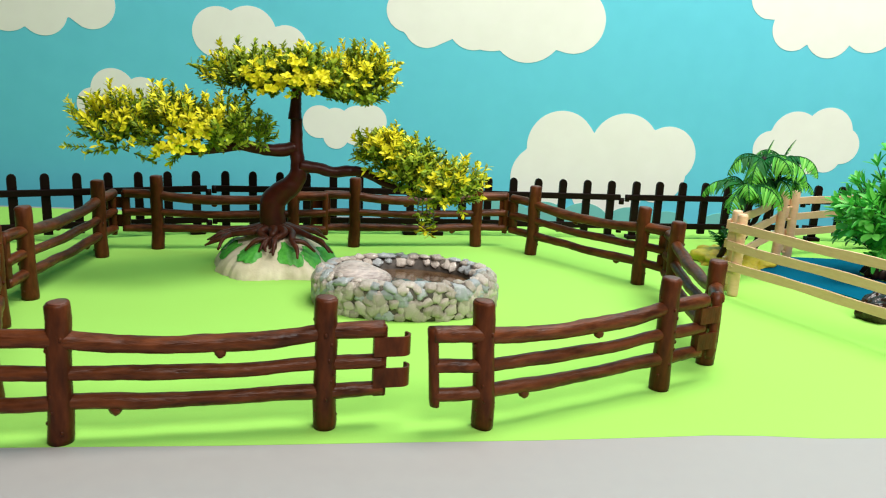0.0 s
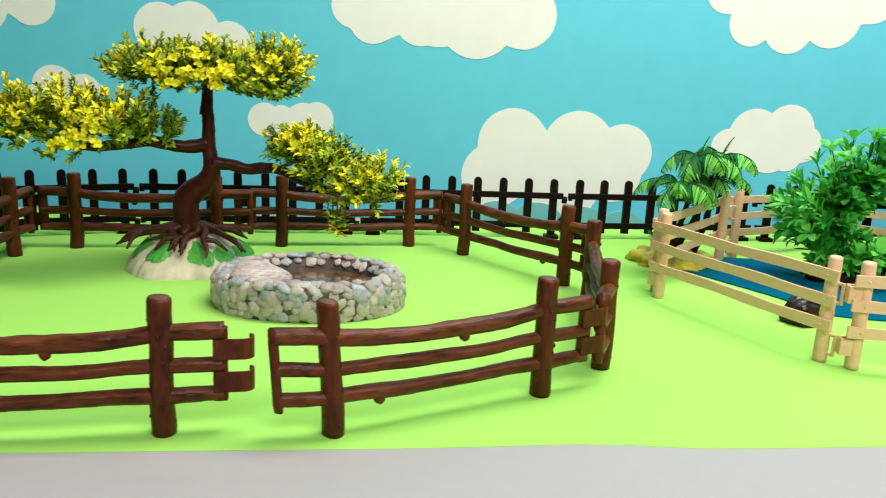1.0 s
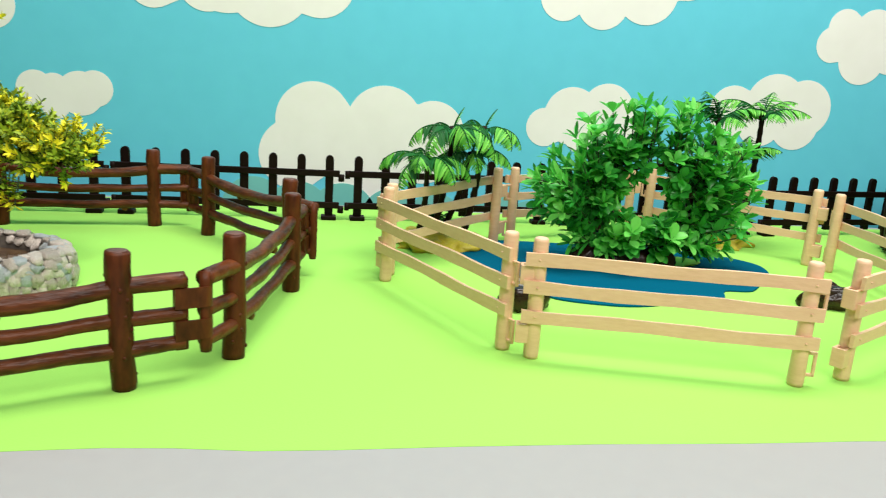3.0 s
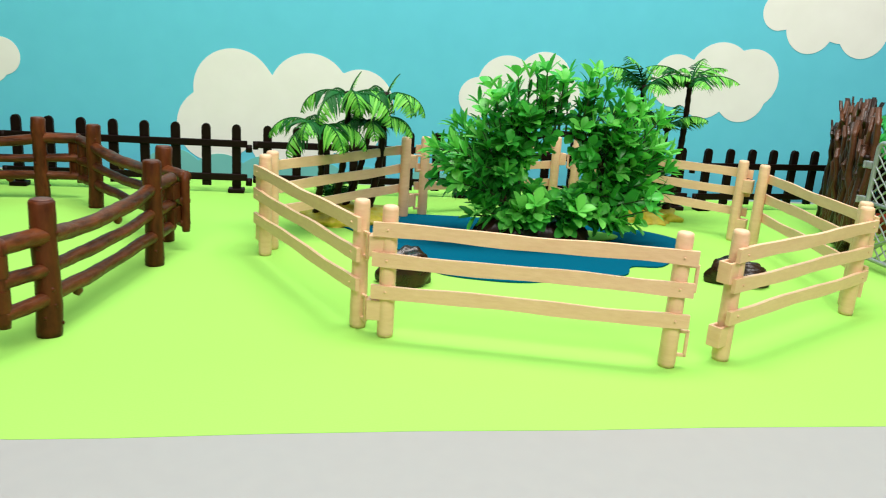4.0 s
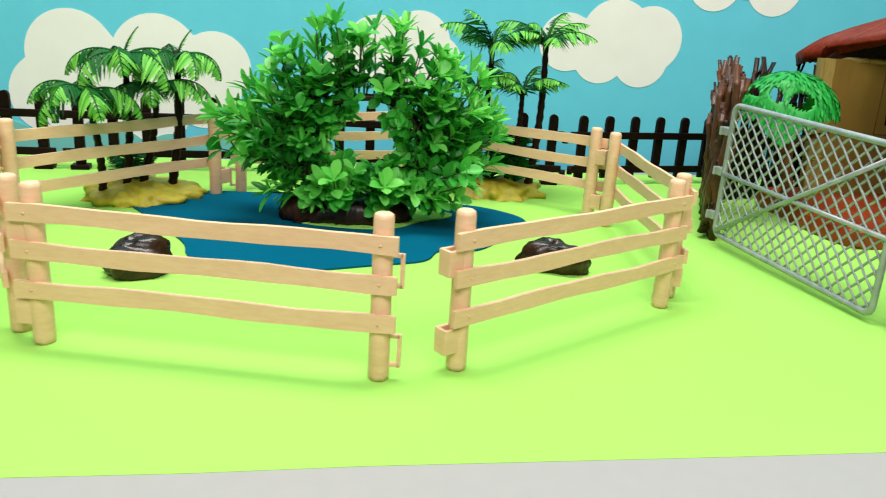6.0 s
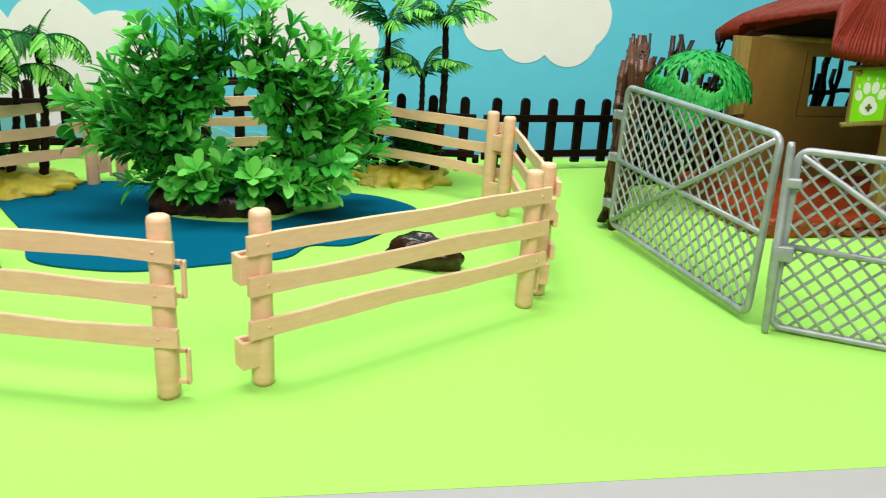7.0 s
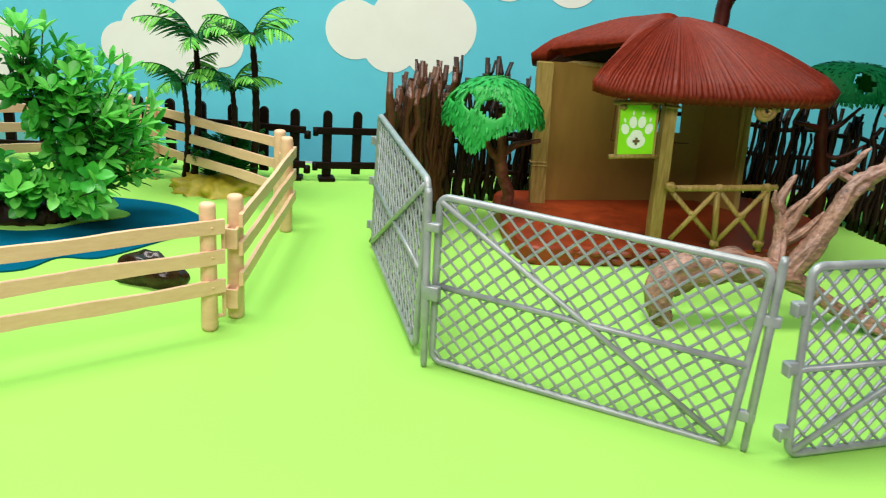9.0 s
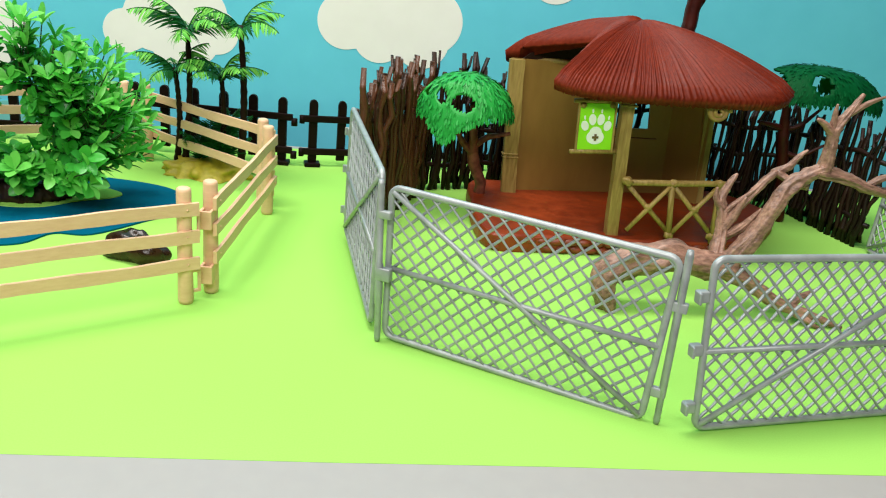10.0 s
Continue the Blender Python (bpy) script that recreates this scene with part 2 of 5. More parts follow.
def add_lump(bm, c, r, seg=16, rings=10, rough=0.15, freq=40.0, seed=0.0, low=-1.0):
    """An uneven ellipsoid; low cuts its underside flat at that share of its height."""
    res = bmesh.ops.create_uvsphere(bm, u_segments=seg, v_segments=rings, radius=1)
    for v in res["verts"]:
        p = v.co.copy()
        k = 1 + rough * noise.noise(Vector((p.x * r[0], p.y * r[1], p.z * r[2])) * freq + Vector((seed, seed * 2, seed * 3)))
        p.z = max(p.z, low)
        v.co = Vector((c[0] + p.x * r[0] * k, c[1] + p.y * r[1] * k, c[2] + p.z * r[2] * (k if p.z > low else 1)))
    return bm


def between(p0, p1, z=0.0):
    """The pose of a panel whose middle lies between two points of the plan, its x axis from the first to the second."""
    a = math.degrees(math.atan2(p1[1] - p0[1], p1[0] - p0[0]))
    return pose((p0[0] + p1[0]) / 2, (p0[1] + p1[1]) / 2, z, 0, 0, a)


# ---------------------------------------------------------------- the room, the table and the backdrop
def plane_box(name, lo, hi, mat, label, category, bevel=0.0):
    bm = bmesh.new()
    add_box(bm, [(a + b) / 2 for a, b in zip(lo, hi)], [b - a for a, b in zip(lo, hi)], bevel=bevel)
    return single(name, bm, mat, label, category, "structure", shade=False)


plane_box("floor", (-2.2, -2.4, -0.80), (3.0, 1.70, -0.75), MAT_ROOMFLOOR, "brown wooden floor of the room", "floor")
plane_box("ceiling", (-2.2, -2.4, 1.75), (3.0, 1.70, 1.80), MAT_ROOM, "unseen plain ceiling, coloured dark to cut bounced light", "ceiling")
plane_box("wall_south", (-2.2, -2.45, -0.75), (3.0, -2.40, 1.75), MAT_ROOM, "unseen plain wall, coloured dark to cut bounced light", "wall")
plane_box("wall_west", (-2.25, -2.4, -0.75), (-2.20, 1.60, 1.75), MAT_ROOM, "unseen plain wall, coloured dark to cut bounced light", "wall")
plane_box("wall_east", (3.0, -2.4, -0.75), (3.05, 1.60, 1.75), MAT_ROOM, "unseen plain wall, coloured dark to cut bounced light", "wall")
plane_box("wall_north", (-2.2, 1.536, -0.75), (3.0, 1.70, 1.75), MAT_ROOM, "unseen plain dark wall behind the printed sky", "wall")
plane_box("backdrop", (-1.9, 1.5275, -0.40), (2.7, 1.533, 1.30), MAT_SKY, "light blue printed sky backdrop with white clouds", "backdrop")

# each cloud: circles of x, z, radius on the backdrop
CLOUDS = [
    [(-0.629, 0.306, 0.038), (-0.703, 0.293, 0.038), (-0.758, 0.302, 0.043), (-0.689, 0.338, 0.059)],
    [(-0.433, 0.273, 0.040), (-0.384, 0.271, 0.045), (-0.325, 0.254, 0.035), (-0.399, 0.254, 0.044)],
    [(-0.602, 0.174, 0.035), (-0.634, 0.151, 0.026), (-0.557, 0.169, 0.028), (-0.590, 0.152, 0.044)],
    [(-0.270, 0.137, 0.027), (-0.243, 0.138, 0.023), (-0.206, 0.133, 0.033), (-0.185, 0.141, 0.027), (-0.242, 0.114, 0.021)],
    [(-0.128, 0.322, 0.035), (-0.097, 0.302, 0.038), (-0.020, 0.307, 0.043), (0.070, 0.312, 0.064), (0.146, 0.319, 0.053), (0.008, 0.338, 0.074)],
    [(0.141, 0.113, 0.059), (0.252, 0.112, 0.060), (0.329, 0.103, 0.050), (0.113, 0.058, 0.056), (0.229, 0.047, 0.066), (0.315, 0.070, 0.050)],
    [(0.511, 0.122, 0.031), (0.554, 0.142, 0.046), (0.612, 0.153, 0.044), (0.582, 0.122, 0.042), (0.640, 0.132, 0.032), (0.613, 0.113, 0.029)],
    [(0.478, 0.373, 0.036), (0.522, 0.325, 0.037), (0.586, 0.321, 0.042), (0.656, 0.342, 0.051), (0.717, 0.387, 0.055), (0.587, 0.370, 0.063)],
    [(0.899, 0.177, 0.053), (0.951, 0.176, 0.047), (0.877, 0.150, 0.040), (0.939, 0.149, 0.042), (0.826, 0.166, 0.041)],
    [(0.982, 0.282, 0.029), (0.999, 0.310, 0.030), (1.053, 0.305, 0.038), (1.037, 0.262, 0.041), (1.129, 0.262, 0.043), (1.090, 0.290, 0.050), (1.165, 0.287, 0.034)],
]


def cloud(circles, mat, name, label, category, proud=0.0):
    """A flat cloud: the outline of overlapping circles, seen from their middle."""
    cx = sum(c[0] * c[2] for c in circles) / sum(c[2] for c in circles)
    cz = sum(c[1] * c[2] for c in circles) / sum(c[2] for c in circles)
    bm = bmesh.new()
    rim = []
    for k in range(240):
        a = 2 * math.pi * k / 240
        d = (math.cos(a), math.sin(a))
        best = 0.004
        for x, z, r in circles:
            px, pz = x - cx, z - cz
            b = px * d[0] + pz * d[1]
            q = r * r - (px * px + pz * pz - b * b)
            if q > 0:
                best = max(best, b + math.sqrt(q))
        rim.append((cx + d[0] * best, cz + d[1] * best))
    f = [bm.verts.new((x, 1.5270 - proud, z)) for x, z in rim]
    bk = [bm.verts.new((x, 1.5274, z)) for x, z in rim]
    mid = bm.verts.new((cx, 1.5270 - proud, cz))
    for i in range(240):
        j = (i + 1) % 240
        bm.faces.new((mid, f[i], f[j]))
        bm.faces.new((f[i], bk[i], bk[j], f[j]))
    bmesh.ops.recalc_face_normals(bm, faces=bm.faces)
    return single(name, bm, mat, label, category, shade=False, kind="structure")


for circles in CLOUDS:
    cloud(circles, MAT_CLOUD, "backdrop_cloud", "white flat cloud printed on the blue backdrop", "cloud")
for circles in ([(0.05, -0.03, 0.05), (0.12, -0.035, 0.05), (0.19, -0.04, 0.055)], [(0.27, -0.04, 0.05), (0.34, -0.045, 0.05)], [(0.44, -0.05, 0.055), (0.5, -0.05, 0.05)]):
    cloud(circles, MAT_HILL, "backdrop_hill", "pale teal hill printed low on the backdrop", "backdrop", 0.0006)

# table under everything
tb = thing("table", "long light grey table that carries the toy scene", "table", pose(0, 0, 0))
bm = bmesh.new()
add_box(bm, (0.40, 0.6475, -0.02125), (2.9, 1.55, 0.042), bevel=0.004)
part("tabletop", bm, MAT_TABLE, tb, shade=False)
leg = bmesh.new()
add_box(leg, (0, 0, -0.397), (0.06, 0.06, 0.705), bevel=0.004)
leg = mesh_of("leg", leg, MAT_TABLE, False)
for x in (-0.95, 1.75):
    for y in (-0.05, 1.30):
        part("leg", leg, MAT_TABLE, tb, m=pose(x, y, 0))

# green mat: front edge cut by hand, slightly wavy
front = [(-1.0, 0.650), (-0.60, 0.664), (-0.385, 0.674), (-0.251, 0.679), (-0.144, 0.685), (-0.046, 0.690), (0.02, 0.695), (0.074, 0.6995), (0.11, 0.6995), (0.153, 0.6965),
         (0.20, 0.698), (0.272, 0.7025), (0.357, 0.706), (0.449, 0.7075), (0.524, 0.711), (0.572, 0.712), (0.701, 0.7145), (0.873, 0.719), (1.006, 0.724), (1.113, 0.726), (1.214, 0.729), (1.40, 0.733), (1.75, 0.740)]
bm = bmesh.new()
add_slab(bm, front + [(1.75, 1.405), (0.82, 1.405), (0.10, 1.405), (-1.0, 1.410)], -0.0008, 0.0)
single("ground", bm, MAT_GREEN, "bright lime green felt mat on the grey table", "mat", "structure", shade=False)


# ---------------------------------------------------------------- brown log fence
def log_fence(lean=((0.0, 0.0), (0.0, 0.0)), bend=(0.0, 0.0)):
    """One panel, its two ends tipped forward and along by the degrees given: two round posts, three sagging log rails, a round bar at one end and a flat bar with two clips at the other."""
    root = thing("log_fence_panel", "brown plastic log fence panel standing on the green mat", "fence", group="log fence panels")
    half = 0.0825
    for x in (-half, half):
        bm = bmesh.new()
        pts = [(x + 0.0006 * math.sin(z * 120 + x * 90), 0.0005 * math.cos(z * 90), z) for z in (0, 0.004, 0.02, 0.04, 0.06, 0.08, 0.0897, 0.0912)]
        add_tube(bm, pts, [0.0078, 0.0080, 0.0078, 0.0076, 0.0077, 0.0078, 0.0077, 0.0068], 18, 0.07, x * 50)
        rng = random.Random(x)
        for k in range(9):  # small nubs in the bark
            a, z = rng.uniform(0, 6.28), 0.008 + 0.0085 * k + rng.uniform(-0.003, 0.003)
            add_lump(bm, (x + 0.0074 * math.cos(a), 0.0074 * math.sin(a), z), (0.0013, 0.0013, 0.0017), 7, 5, 0.3, 400, k)
        post = part("post", bm, MAT_LOG, root)
        bm = bmesh.new()
        add_tube(bm, [(x, 0, 0.0905), (x, 0, 0.0914), (x, 0, 0.0917)], [0.0060, 0.0060, 0.0052], 16, 0.06, x)
        part("cut_end", bm, MAT_LOGEND, post, "paler cut end of the log")
    for k, (z, r, end, knot) in enumerate(((0.0678, 0.0058, 0.0025, 0.0145), (0.0460, 0.0048, 0.0010, None), (0.0264, 0.0051, -0.0005, -0.050))):
        bm = bmesh.new()
        pts, rr = [], []
        sag0 = lambda x: (-0.0060, -0.0025, -0.0015)[k] * (1 - min(1, (x / half) ** 2))
        for i in range(85):
            x = -half - 0.0415 + i * (2 * half + 0.0805) / 84
            u = x / half
            sag = (-0.0060, -0.0025, -0.0015)[k] * (1 - min(1, u * u)) + end * max(0, abs(u) - 1)
            pts.append((x, 0.0006 * math.sin(i * 0.3 + k), z + sag + 0.00035 * math.sin(i * 0.18 + 2 * k)))
            rr.append(r * (1 + 0.05 * math.sin(i * 0.15 + k * 2) + 0.03 * noise.noise(Vector((x * 160, k * 5, 1)))))
        add_tube(bm, pts, rr, 16, 0.06, k + 3, flute=0.05)
        if knot is not None:
            add_lump(bm, (knot, -0.0012, z + sag0(knot) - r * 0.80), (0.0042, 0.0034, 0.0046), 10, 7, 0.3, 300, k)
        part("rail", bm, MAT_LOGRAIL, root)
    bm = bmesh.new()
    add_tube(bm, [(-half - 0.0405, 0, z) for z in (0.018, 0.022, 0.035, 0.05, 0.064, 0.0735)], [0.0034, 0.0040, 0.0038, 0.0039, 0.0040, 0.0034], 12, 0.08, 2)
    part("end_bar", bm, MAT_LOG, root)
    bm = bmesh.new()
    add_box(bm, (half + 0.0365, 0, 0.0465), (0.0092, 0.0062, 0.050), bevel=0.0012)
    bar = part("clip_bar", bm, MAT_LOG, root)
    for z in (0.0572, 0.0352):  # straps bent to a half ring, open at the back
        bm = bmesh.new()
        arc = [math.radians(-90 + 12 * k) for k in range(13)]
        cols = []
        for r, y0 in ((0.0066, -0.0046), (0.0050, -0.0030)):
            cols.append([(half + 0.032, y0), (half + 0.042, y0)] + [(half + 0.0512 + r * math.cos(a), 0.0020 + r * math.sin(a)) for a in arc])
        lo, hi = ([[bm.verts.new((x, y, zz)) for x, y in c] for c in cols] for zz in (z - 0.0068, z + 0.0068))
        n = len(arc) + 2
        for i in range(n - 1):
            for p, q in ((lo[0], hi[0]), (hi[1], lo[1]), (hi[0], hi[1]), (lo[1], lo[0])):
                bm.faces.new((p[i], p[i + 1], q[i + 1], q[i]))
        for i in (0, n - 1):
            bm.faces.new((lo[0][i], lo[1][i], hi[1][i], hi[0][i]))
        bmesh.ops.recalc_face_normals(bm, faces=bm.faces)
        part("clip", bm, MAT_LOG, bar, shade=False)
    if lean[0] != lean[1] or any(bend):
        for ob in root.children_recursive:
            for v in ob.data.vertices:
                u = min(1.15, max(-0.15, (v.co.x + half) / (2 * half)))
                tip = [math.tan(math.radians(p + (q - p) * u)) for p, q in zip(*lean)]
                v.co.y -= v.co.z * tip[0]
                v.co.x += v.co.z * tip[1]
                past = max(0.0, -v.co.x - half) / 0.04  # the first end is bent back
                v.co.y += bend[0] * past
                v.co.x += bend[1] * past
    return root


LOG_PANELS = [
    ((-0.354, 0.682), (-0.192, 0.706)), ((-0.0845, 0.708), (0.0625, 0.776)), ((0.124, 0.833), (0.1505, 0.993)), ((0.1415, 1.076), (0.039, 1.204)),
    ((-0.033, 1.243), (-0.195, 1.221)), ((-0.273, 1.200), (-0.437, 1.181)), ((-0.489, 1.135), (-0.498, 0.965)), ((-0.485, 0.881), (-0.423, 0.739)),
]
# the two front panels stand a little twisted
for ends, lean, bend in zip(LOG_PANELS[:2], (((-0.5, 2.2), (0.5, 0.8)), ((1.0, -3.9), (1.0, -0.5))), ((0.0, 0.0), (0.0087, 0.0073))):
    log_fence(lean, bend).matrix_world = between(*ends) @ Matrix.Diagonal((0.985, 1, 1, 1))
log_fence(bend=(0.0075, 0.004)).matrix_world = between(*LOG_PANELS[2])
panel = log_fence()
panel.matrix_world = between(*LOG_PANELS[3])
for ends in LOG_PANELS[4:]:
    copy_thing(panel, between(*ends))


# ---------------------------------------------------------------- tan board fence
def tan_fence():
    """One panel: two round posts, three flat boards with pegs, blocks with slots at one end and two loops at the other."""
    root = thing("board_fence_panel", "tan plastic board fence panel standing on the green mat", "fence", group="tan fence panels")
    half = 0.1
    for x in (-half, half):
        bm = bmesh.new()
        add_tube(bm, [(x, 0, 0), (x, 0, 0.003), (x, 0, 0.03), (x, 0, 0.06), (x, 0, 0.0912), (x, 0, 0.0934), (x, 0, 0.0942)], [0.0056, 0.0061, 0.0060, 0.0058, 0.0057, 0.0053, 0.0042], 18, 0.03, x * 20)
        part("post", bm, MAT_TAN, root)
    for k, z in enumerate((0.0785, 0.0570, 0.0345)):
        bm = bmesh.new()
        n = 12
        lo, hi = [], []
        for i in range(n + 1):
            x = -half - 0.0105 + i * (2 * half + 0.020) / n
            w = 0.0048 + 0.0003 * math.sin(i * 1.7 + k)
            zz = z + 0.0005 * math.sin(i * 0.8 + k * 2)
            lo.append([bm.verts.new((x, y, zz - w)) for y in (-0.0078, -0.0048)])
            hi.append([bm.verts.new((x, y, zz + w)) for y in (-0.0078, -0.0048)])
        for i in range(n):
            bm.faces.new((lo[i][0], lo[i + 1][0], hi[i + 1][0], hi[i][0]))
            bm.faces.new((lo[i + 1][1], lo[i][1], hi[i][1], hi[i + 1][1]))
            bm.faces.new((hi[i][0], hi[i + 1][0], hi[i + 1][1], hi[i][1]))
            bm.faces.new((lo[i + 1][0], lo[i][0], lo[i][1], lo[i + 1][1]))
        bm.faces.new((lo[0][0], hi[0][0], hi[0][1], lo[0][1]))
        bm.faces.new((lo[n][1], hi[n][1], hi[n][0], lo[n][0]))
        bmesh.ops.bevel(bm, geom=[e for e in bm.edges if e.calc_face_angle(0) > 1.0], offset=0.0006, segments=1, affect="EDGES")
        board = part("board", bm, MAT_TAN, root, shade=False)
        for x in (-half, half):
            bm = bmesh.new()
            add_tube(bm, [(x, -0.0070, z), (x, -0.0085, z)], [0.0010, 0.0008], 8)
            part("peg", bm, MAT_TAN, board)
    for z in (0.0655, 0.0195):
        bm = bmesh.new()
        add_box(bm, (-half - 0.0085, -0.0035, z), (0.0105, 0.0024, 0.0150), bevel=0.0006)
        add_box(bm, (-half - 0.0128, 0.0005, z), (0.0022, 0.0080, 0.0150), bevel=0.0005)
        add_box(bm, (-half - 0.0085, 0.0042, z), (0.0105, 0.0024, 0.0150), bevel=0.0006)
        part("slot_block", bm, MAT_TAN, root, shade=False)
        bm = bmesh.new()
        for dz in (-0.0085, 0.0085):
            add_box(bm, (half + 0.0072, 0.0, z - 0.0022 + dz), (0.0090, 0.0026, 0.0024), bevel=0.0005)
        add_box(bm, (half + 0.0112, 0.0, z - 0.0022), (0.0024, 0.0026, 0.0194), bevel=0.0005)
        part("loop", bm, MAT_TAN, root, shade=False)
    return root


TAN_PANELS = [
    ((0.3435, 0.842), (0.5335, 0.797)), ((0.5765, 0.808), (0.744, 0.912)), ((0.7565, 0.931), (0.773, 1.133)), ((0.765, 1.158), (0.604, 1.293)),
    ((0.582, 1.297), (0.401, 1.226)), ((0.381, 1.215), (0.242, 1.057)), ((0.2385, 1.039), (0.3255, 0.857)),
]


def fitted(ends, length):
    """The pose of a panel between two posts, drawn to the distance between them."""
    return between(*ends) @ Matrix.Diagonal((math.dist(*ends) / length, 1, 1, 1))


panel = tan_fence()
panel.matrix_world = fitted(TAN_PANELS[0], 0.2)
for ends in TAN_PANELS[1:]:
    copy_thing(panel, fitted(ends, 0.2))


# ---------------------------------------------------------------- dark picket fence at the back
def picket_fence():
    root = thing("picket_fence_panel", "dark brown plastic picket fence panel along the mat edge", "fence", group="picket fence panels")
    bm = bmesh.new()
    w, d = 0.0054, 0.0026
    prof = [(-w, 0.008), (w, 0.008), (w, 0.080)] + [(w * math.cos(a), 0.080 + 0.0058 * math.sin(a)) for a in (0.5, 1.0, 1.57, 2.14, 2.64)] + [(-w, 0.080)]
    fr = [bm.verts.new((x, -d, z)) for x, z in prof]
    bk = [bm.verts.new((x, d, z)) for x, z in prof]
    bm.faces.new(fr)
    bm.faces.new(bk[::-1])
    for i in range(len(prof)):
        j = (i + 1) % len(prof)
        bm.faces.new((fr[i], bk[i], bk[j], fr[j]))
    bmesh.ops.recalc_face_normals(bm, faces=bm.faces)
    me = mesh_of("picket", bm, MAT_PICKET, False)
    for k in range(8):
        part("picket", me, MAT_PICKET, root, m=pose(-0.12845 + 0.0367 * k, 0, 0))
    for z in (0.0620, 0.0195):
        bm = bmesh.new()
        add_box(bm, (0, -0.0036, z), (0.284, 0.0040, 0.0086), bevel=0.0010)
        part("rail", bm, MAT_PICKET, root, shade=False)
        for x, z0, z1, r in ((-0.1430, -0.006, 0.004, 0.0034), (0.1440, -0.010, -0.001, 0.0040)):
            bm = bmesh.new()
            add_tube(bm, [(x, -0.0036, z + z0), (x, -0.0036, z + z1)], [r, r], 10)
            part("joint", bm, MAT_PICKET, root)
    for x in (-0.12845, 0.12845):
        bm = bmesh.new()
        add_box(bm, (x, -0.002, 0.0028), (0.0200, 0.0160, 0.0056), bevel=0.0012)
        add_box(bm, (x, 0, 0.0070), (0.0104, 0.0052, 0.0050))
        part("foot", bm, MAT_PICKET, root, shade=False)
    return root


PICKETS = [((0.193, 1.320), (0.485, 1.348)), ((0.485, 1.348), (0.7825, 1.324)), ((0.7825, 1.324), (1.070, 1.380)), ((-0.1015, 1.308), (0.193, 1.320)),
           ((-0.393, 1.277), (-0.1015, 1.308)), ((-0.664, 1.170), (-0.393, 1.277))]
panel = picket_fence()
panel.matrix_world = fitted(PICKETS[0], 0.2945)
for ends in PICKETS[1:]:
    copy_thing(panel, fitted(ends, 0.2945))



# ---------------------------------------------------------------- leaves
# stations along a leaf: share of its length, share of its width
LEAF_SHAPES = {
    "narrow": ((0.0, 0.12), (0.35, 0.8), (0.7, 0.85), (1.0, 0.05)),
    "broad": ((0.0, 0.10), (0.4, 0.55), (0.75, 1.0), (0.93, 0.72), (1.0, 0.25)),
    "spoon": ((0.0, 0.10), (0.18, 0.24), (0.36, 0.68), (0.54, 0.96), (0.70, 1.0), (0.85, 0.80), (0.95, 0.46), (1.0, 0.12)),
    "oval": ((0.0, 0.2), (0.35, 0.9), (0.7, 1.0), (0.92, 0.6), (1.0, 0.15)),
    "needle": ((0.0, 0.30), (0.55, 1.0), (1.0, 0.06)),
    "palm": ((0.0, 0.55), (0.30, 0.95), (0.70, 0.75), (1.0, 0.05)),
}


def leaf_arrays(verts, faces, base, along, up, length, width, bend=0.25, kind="narrow"):
    """Adds one leaf, folded along its midrib, to the lists."""
    along = along.normalized()
    side = along.cross(up)
    if side.length < 1e-5:
        side = along.cross(Vector((1, 0, 0.3)))
    side.normalize()
    nrm = side.cross(along).normalized()
    shape = LEAF_SHAPES[kind]
    n0 = len(verts)
    for t, w in shape:
        mid = base + along * length * t - nrm * (bend * length * t * t)
        lift = nrm * (0.18 * width * w)
        verts.append(mid + side * width * 0.5 * w + lift)
        verts.append(mid)
        verts.append(mid - side * width * 0.5 * w + lift)
    for i in range(len(shape) - 1):
        a = n0 + 3 * i
        faces.append((a, a + 1, a + 4, a + 3))
        faces.append((a + 1, a + 2, a + 5, a + 4))


def leaf_mesh(name, verts, faces, mat):
    me = bpy.data.meshes.new(name)
    me.from_pydata([tuple(v) for v in verts], [], faces)
    me.materials.append(mat)
    smooth(me)
    return me


def rand_dir(rng):
    while True:
        v = Vector((rng.uniform(-1, 1), rng.uniform(-1, 1), rng.uniform(-1, 1)))
        if 0.05 < v.length < 1:
            return v.normalized()


def sprig(rng, green, yellow, stems, base, d, length, leaf, width, tip_yellow, kind="narrow", gap=0.0042, rosette=6, spread=0.75):
    """A twig with pairs of leaves and a tuft at its end. Lists are (verts, faces)."""
    d = d.normalized()
    droop = Vector((0, 0, -0.15)) * length
    pts = [base, base + d * length * 0.5 + droop * 0.3, base + d * length + droop]
    if stems is not None:
        add_tube(stems, pts, [0.0009, 0.0008, 0.0005], 4, cap=False)
    n = max(2, int(length / gap))
    for i in range(n):
        f = (i + 1) / (n + 0.5)
        p = base + d * length * f + droop * f * f
        side = d.cross(rand_dir(rng)).normalized()
        tgt = yellow if f > 1 - tip_yellow else green
        for s in (-1, 1):
            al = d * (1 - spread) + side * s * spread + Vector((0, 0, 0.25))
            leaf_arrays(tgt[0], tgt[1], p, al, d + Vector((0, 0, 0.4)), leaf * rng.uniform(0.75, 1.15), width * rng.uniform(0.8, 1.15), rng.uniform(0.0, 0.4), kind)
    end = pts[-1]
    tgt = yellow if tip_yellow > 0 else green
    for _ in range(rosette):
        side = d.cross(rand_dir(rng)).normalized()
        leaf_arrays(tgt[0], tgt[1], end, d * rng.uniform(0.35, 0.9) + side * 0.7, d, leaf * rng.uniform(0.7, 1.05), width, rng.uniform(-0.1, 0.35), kind)


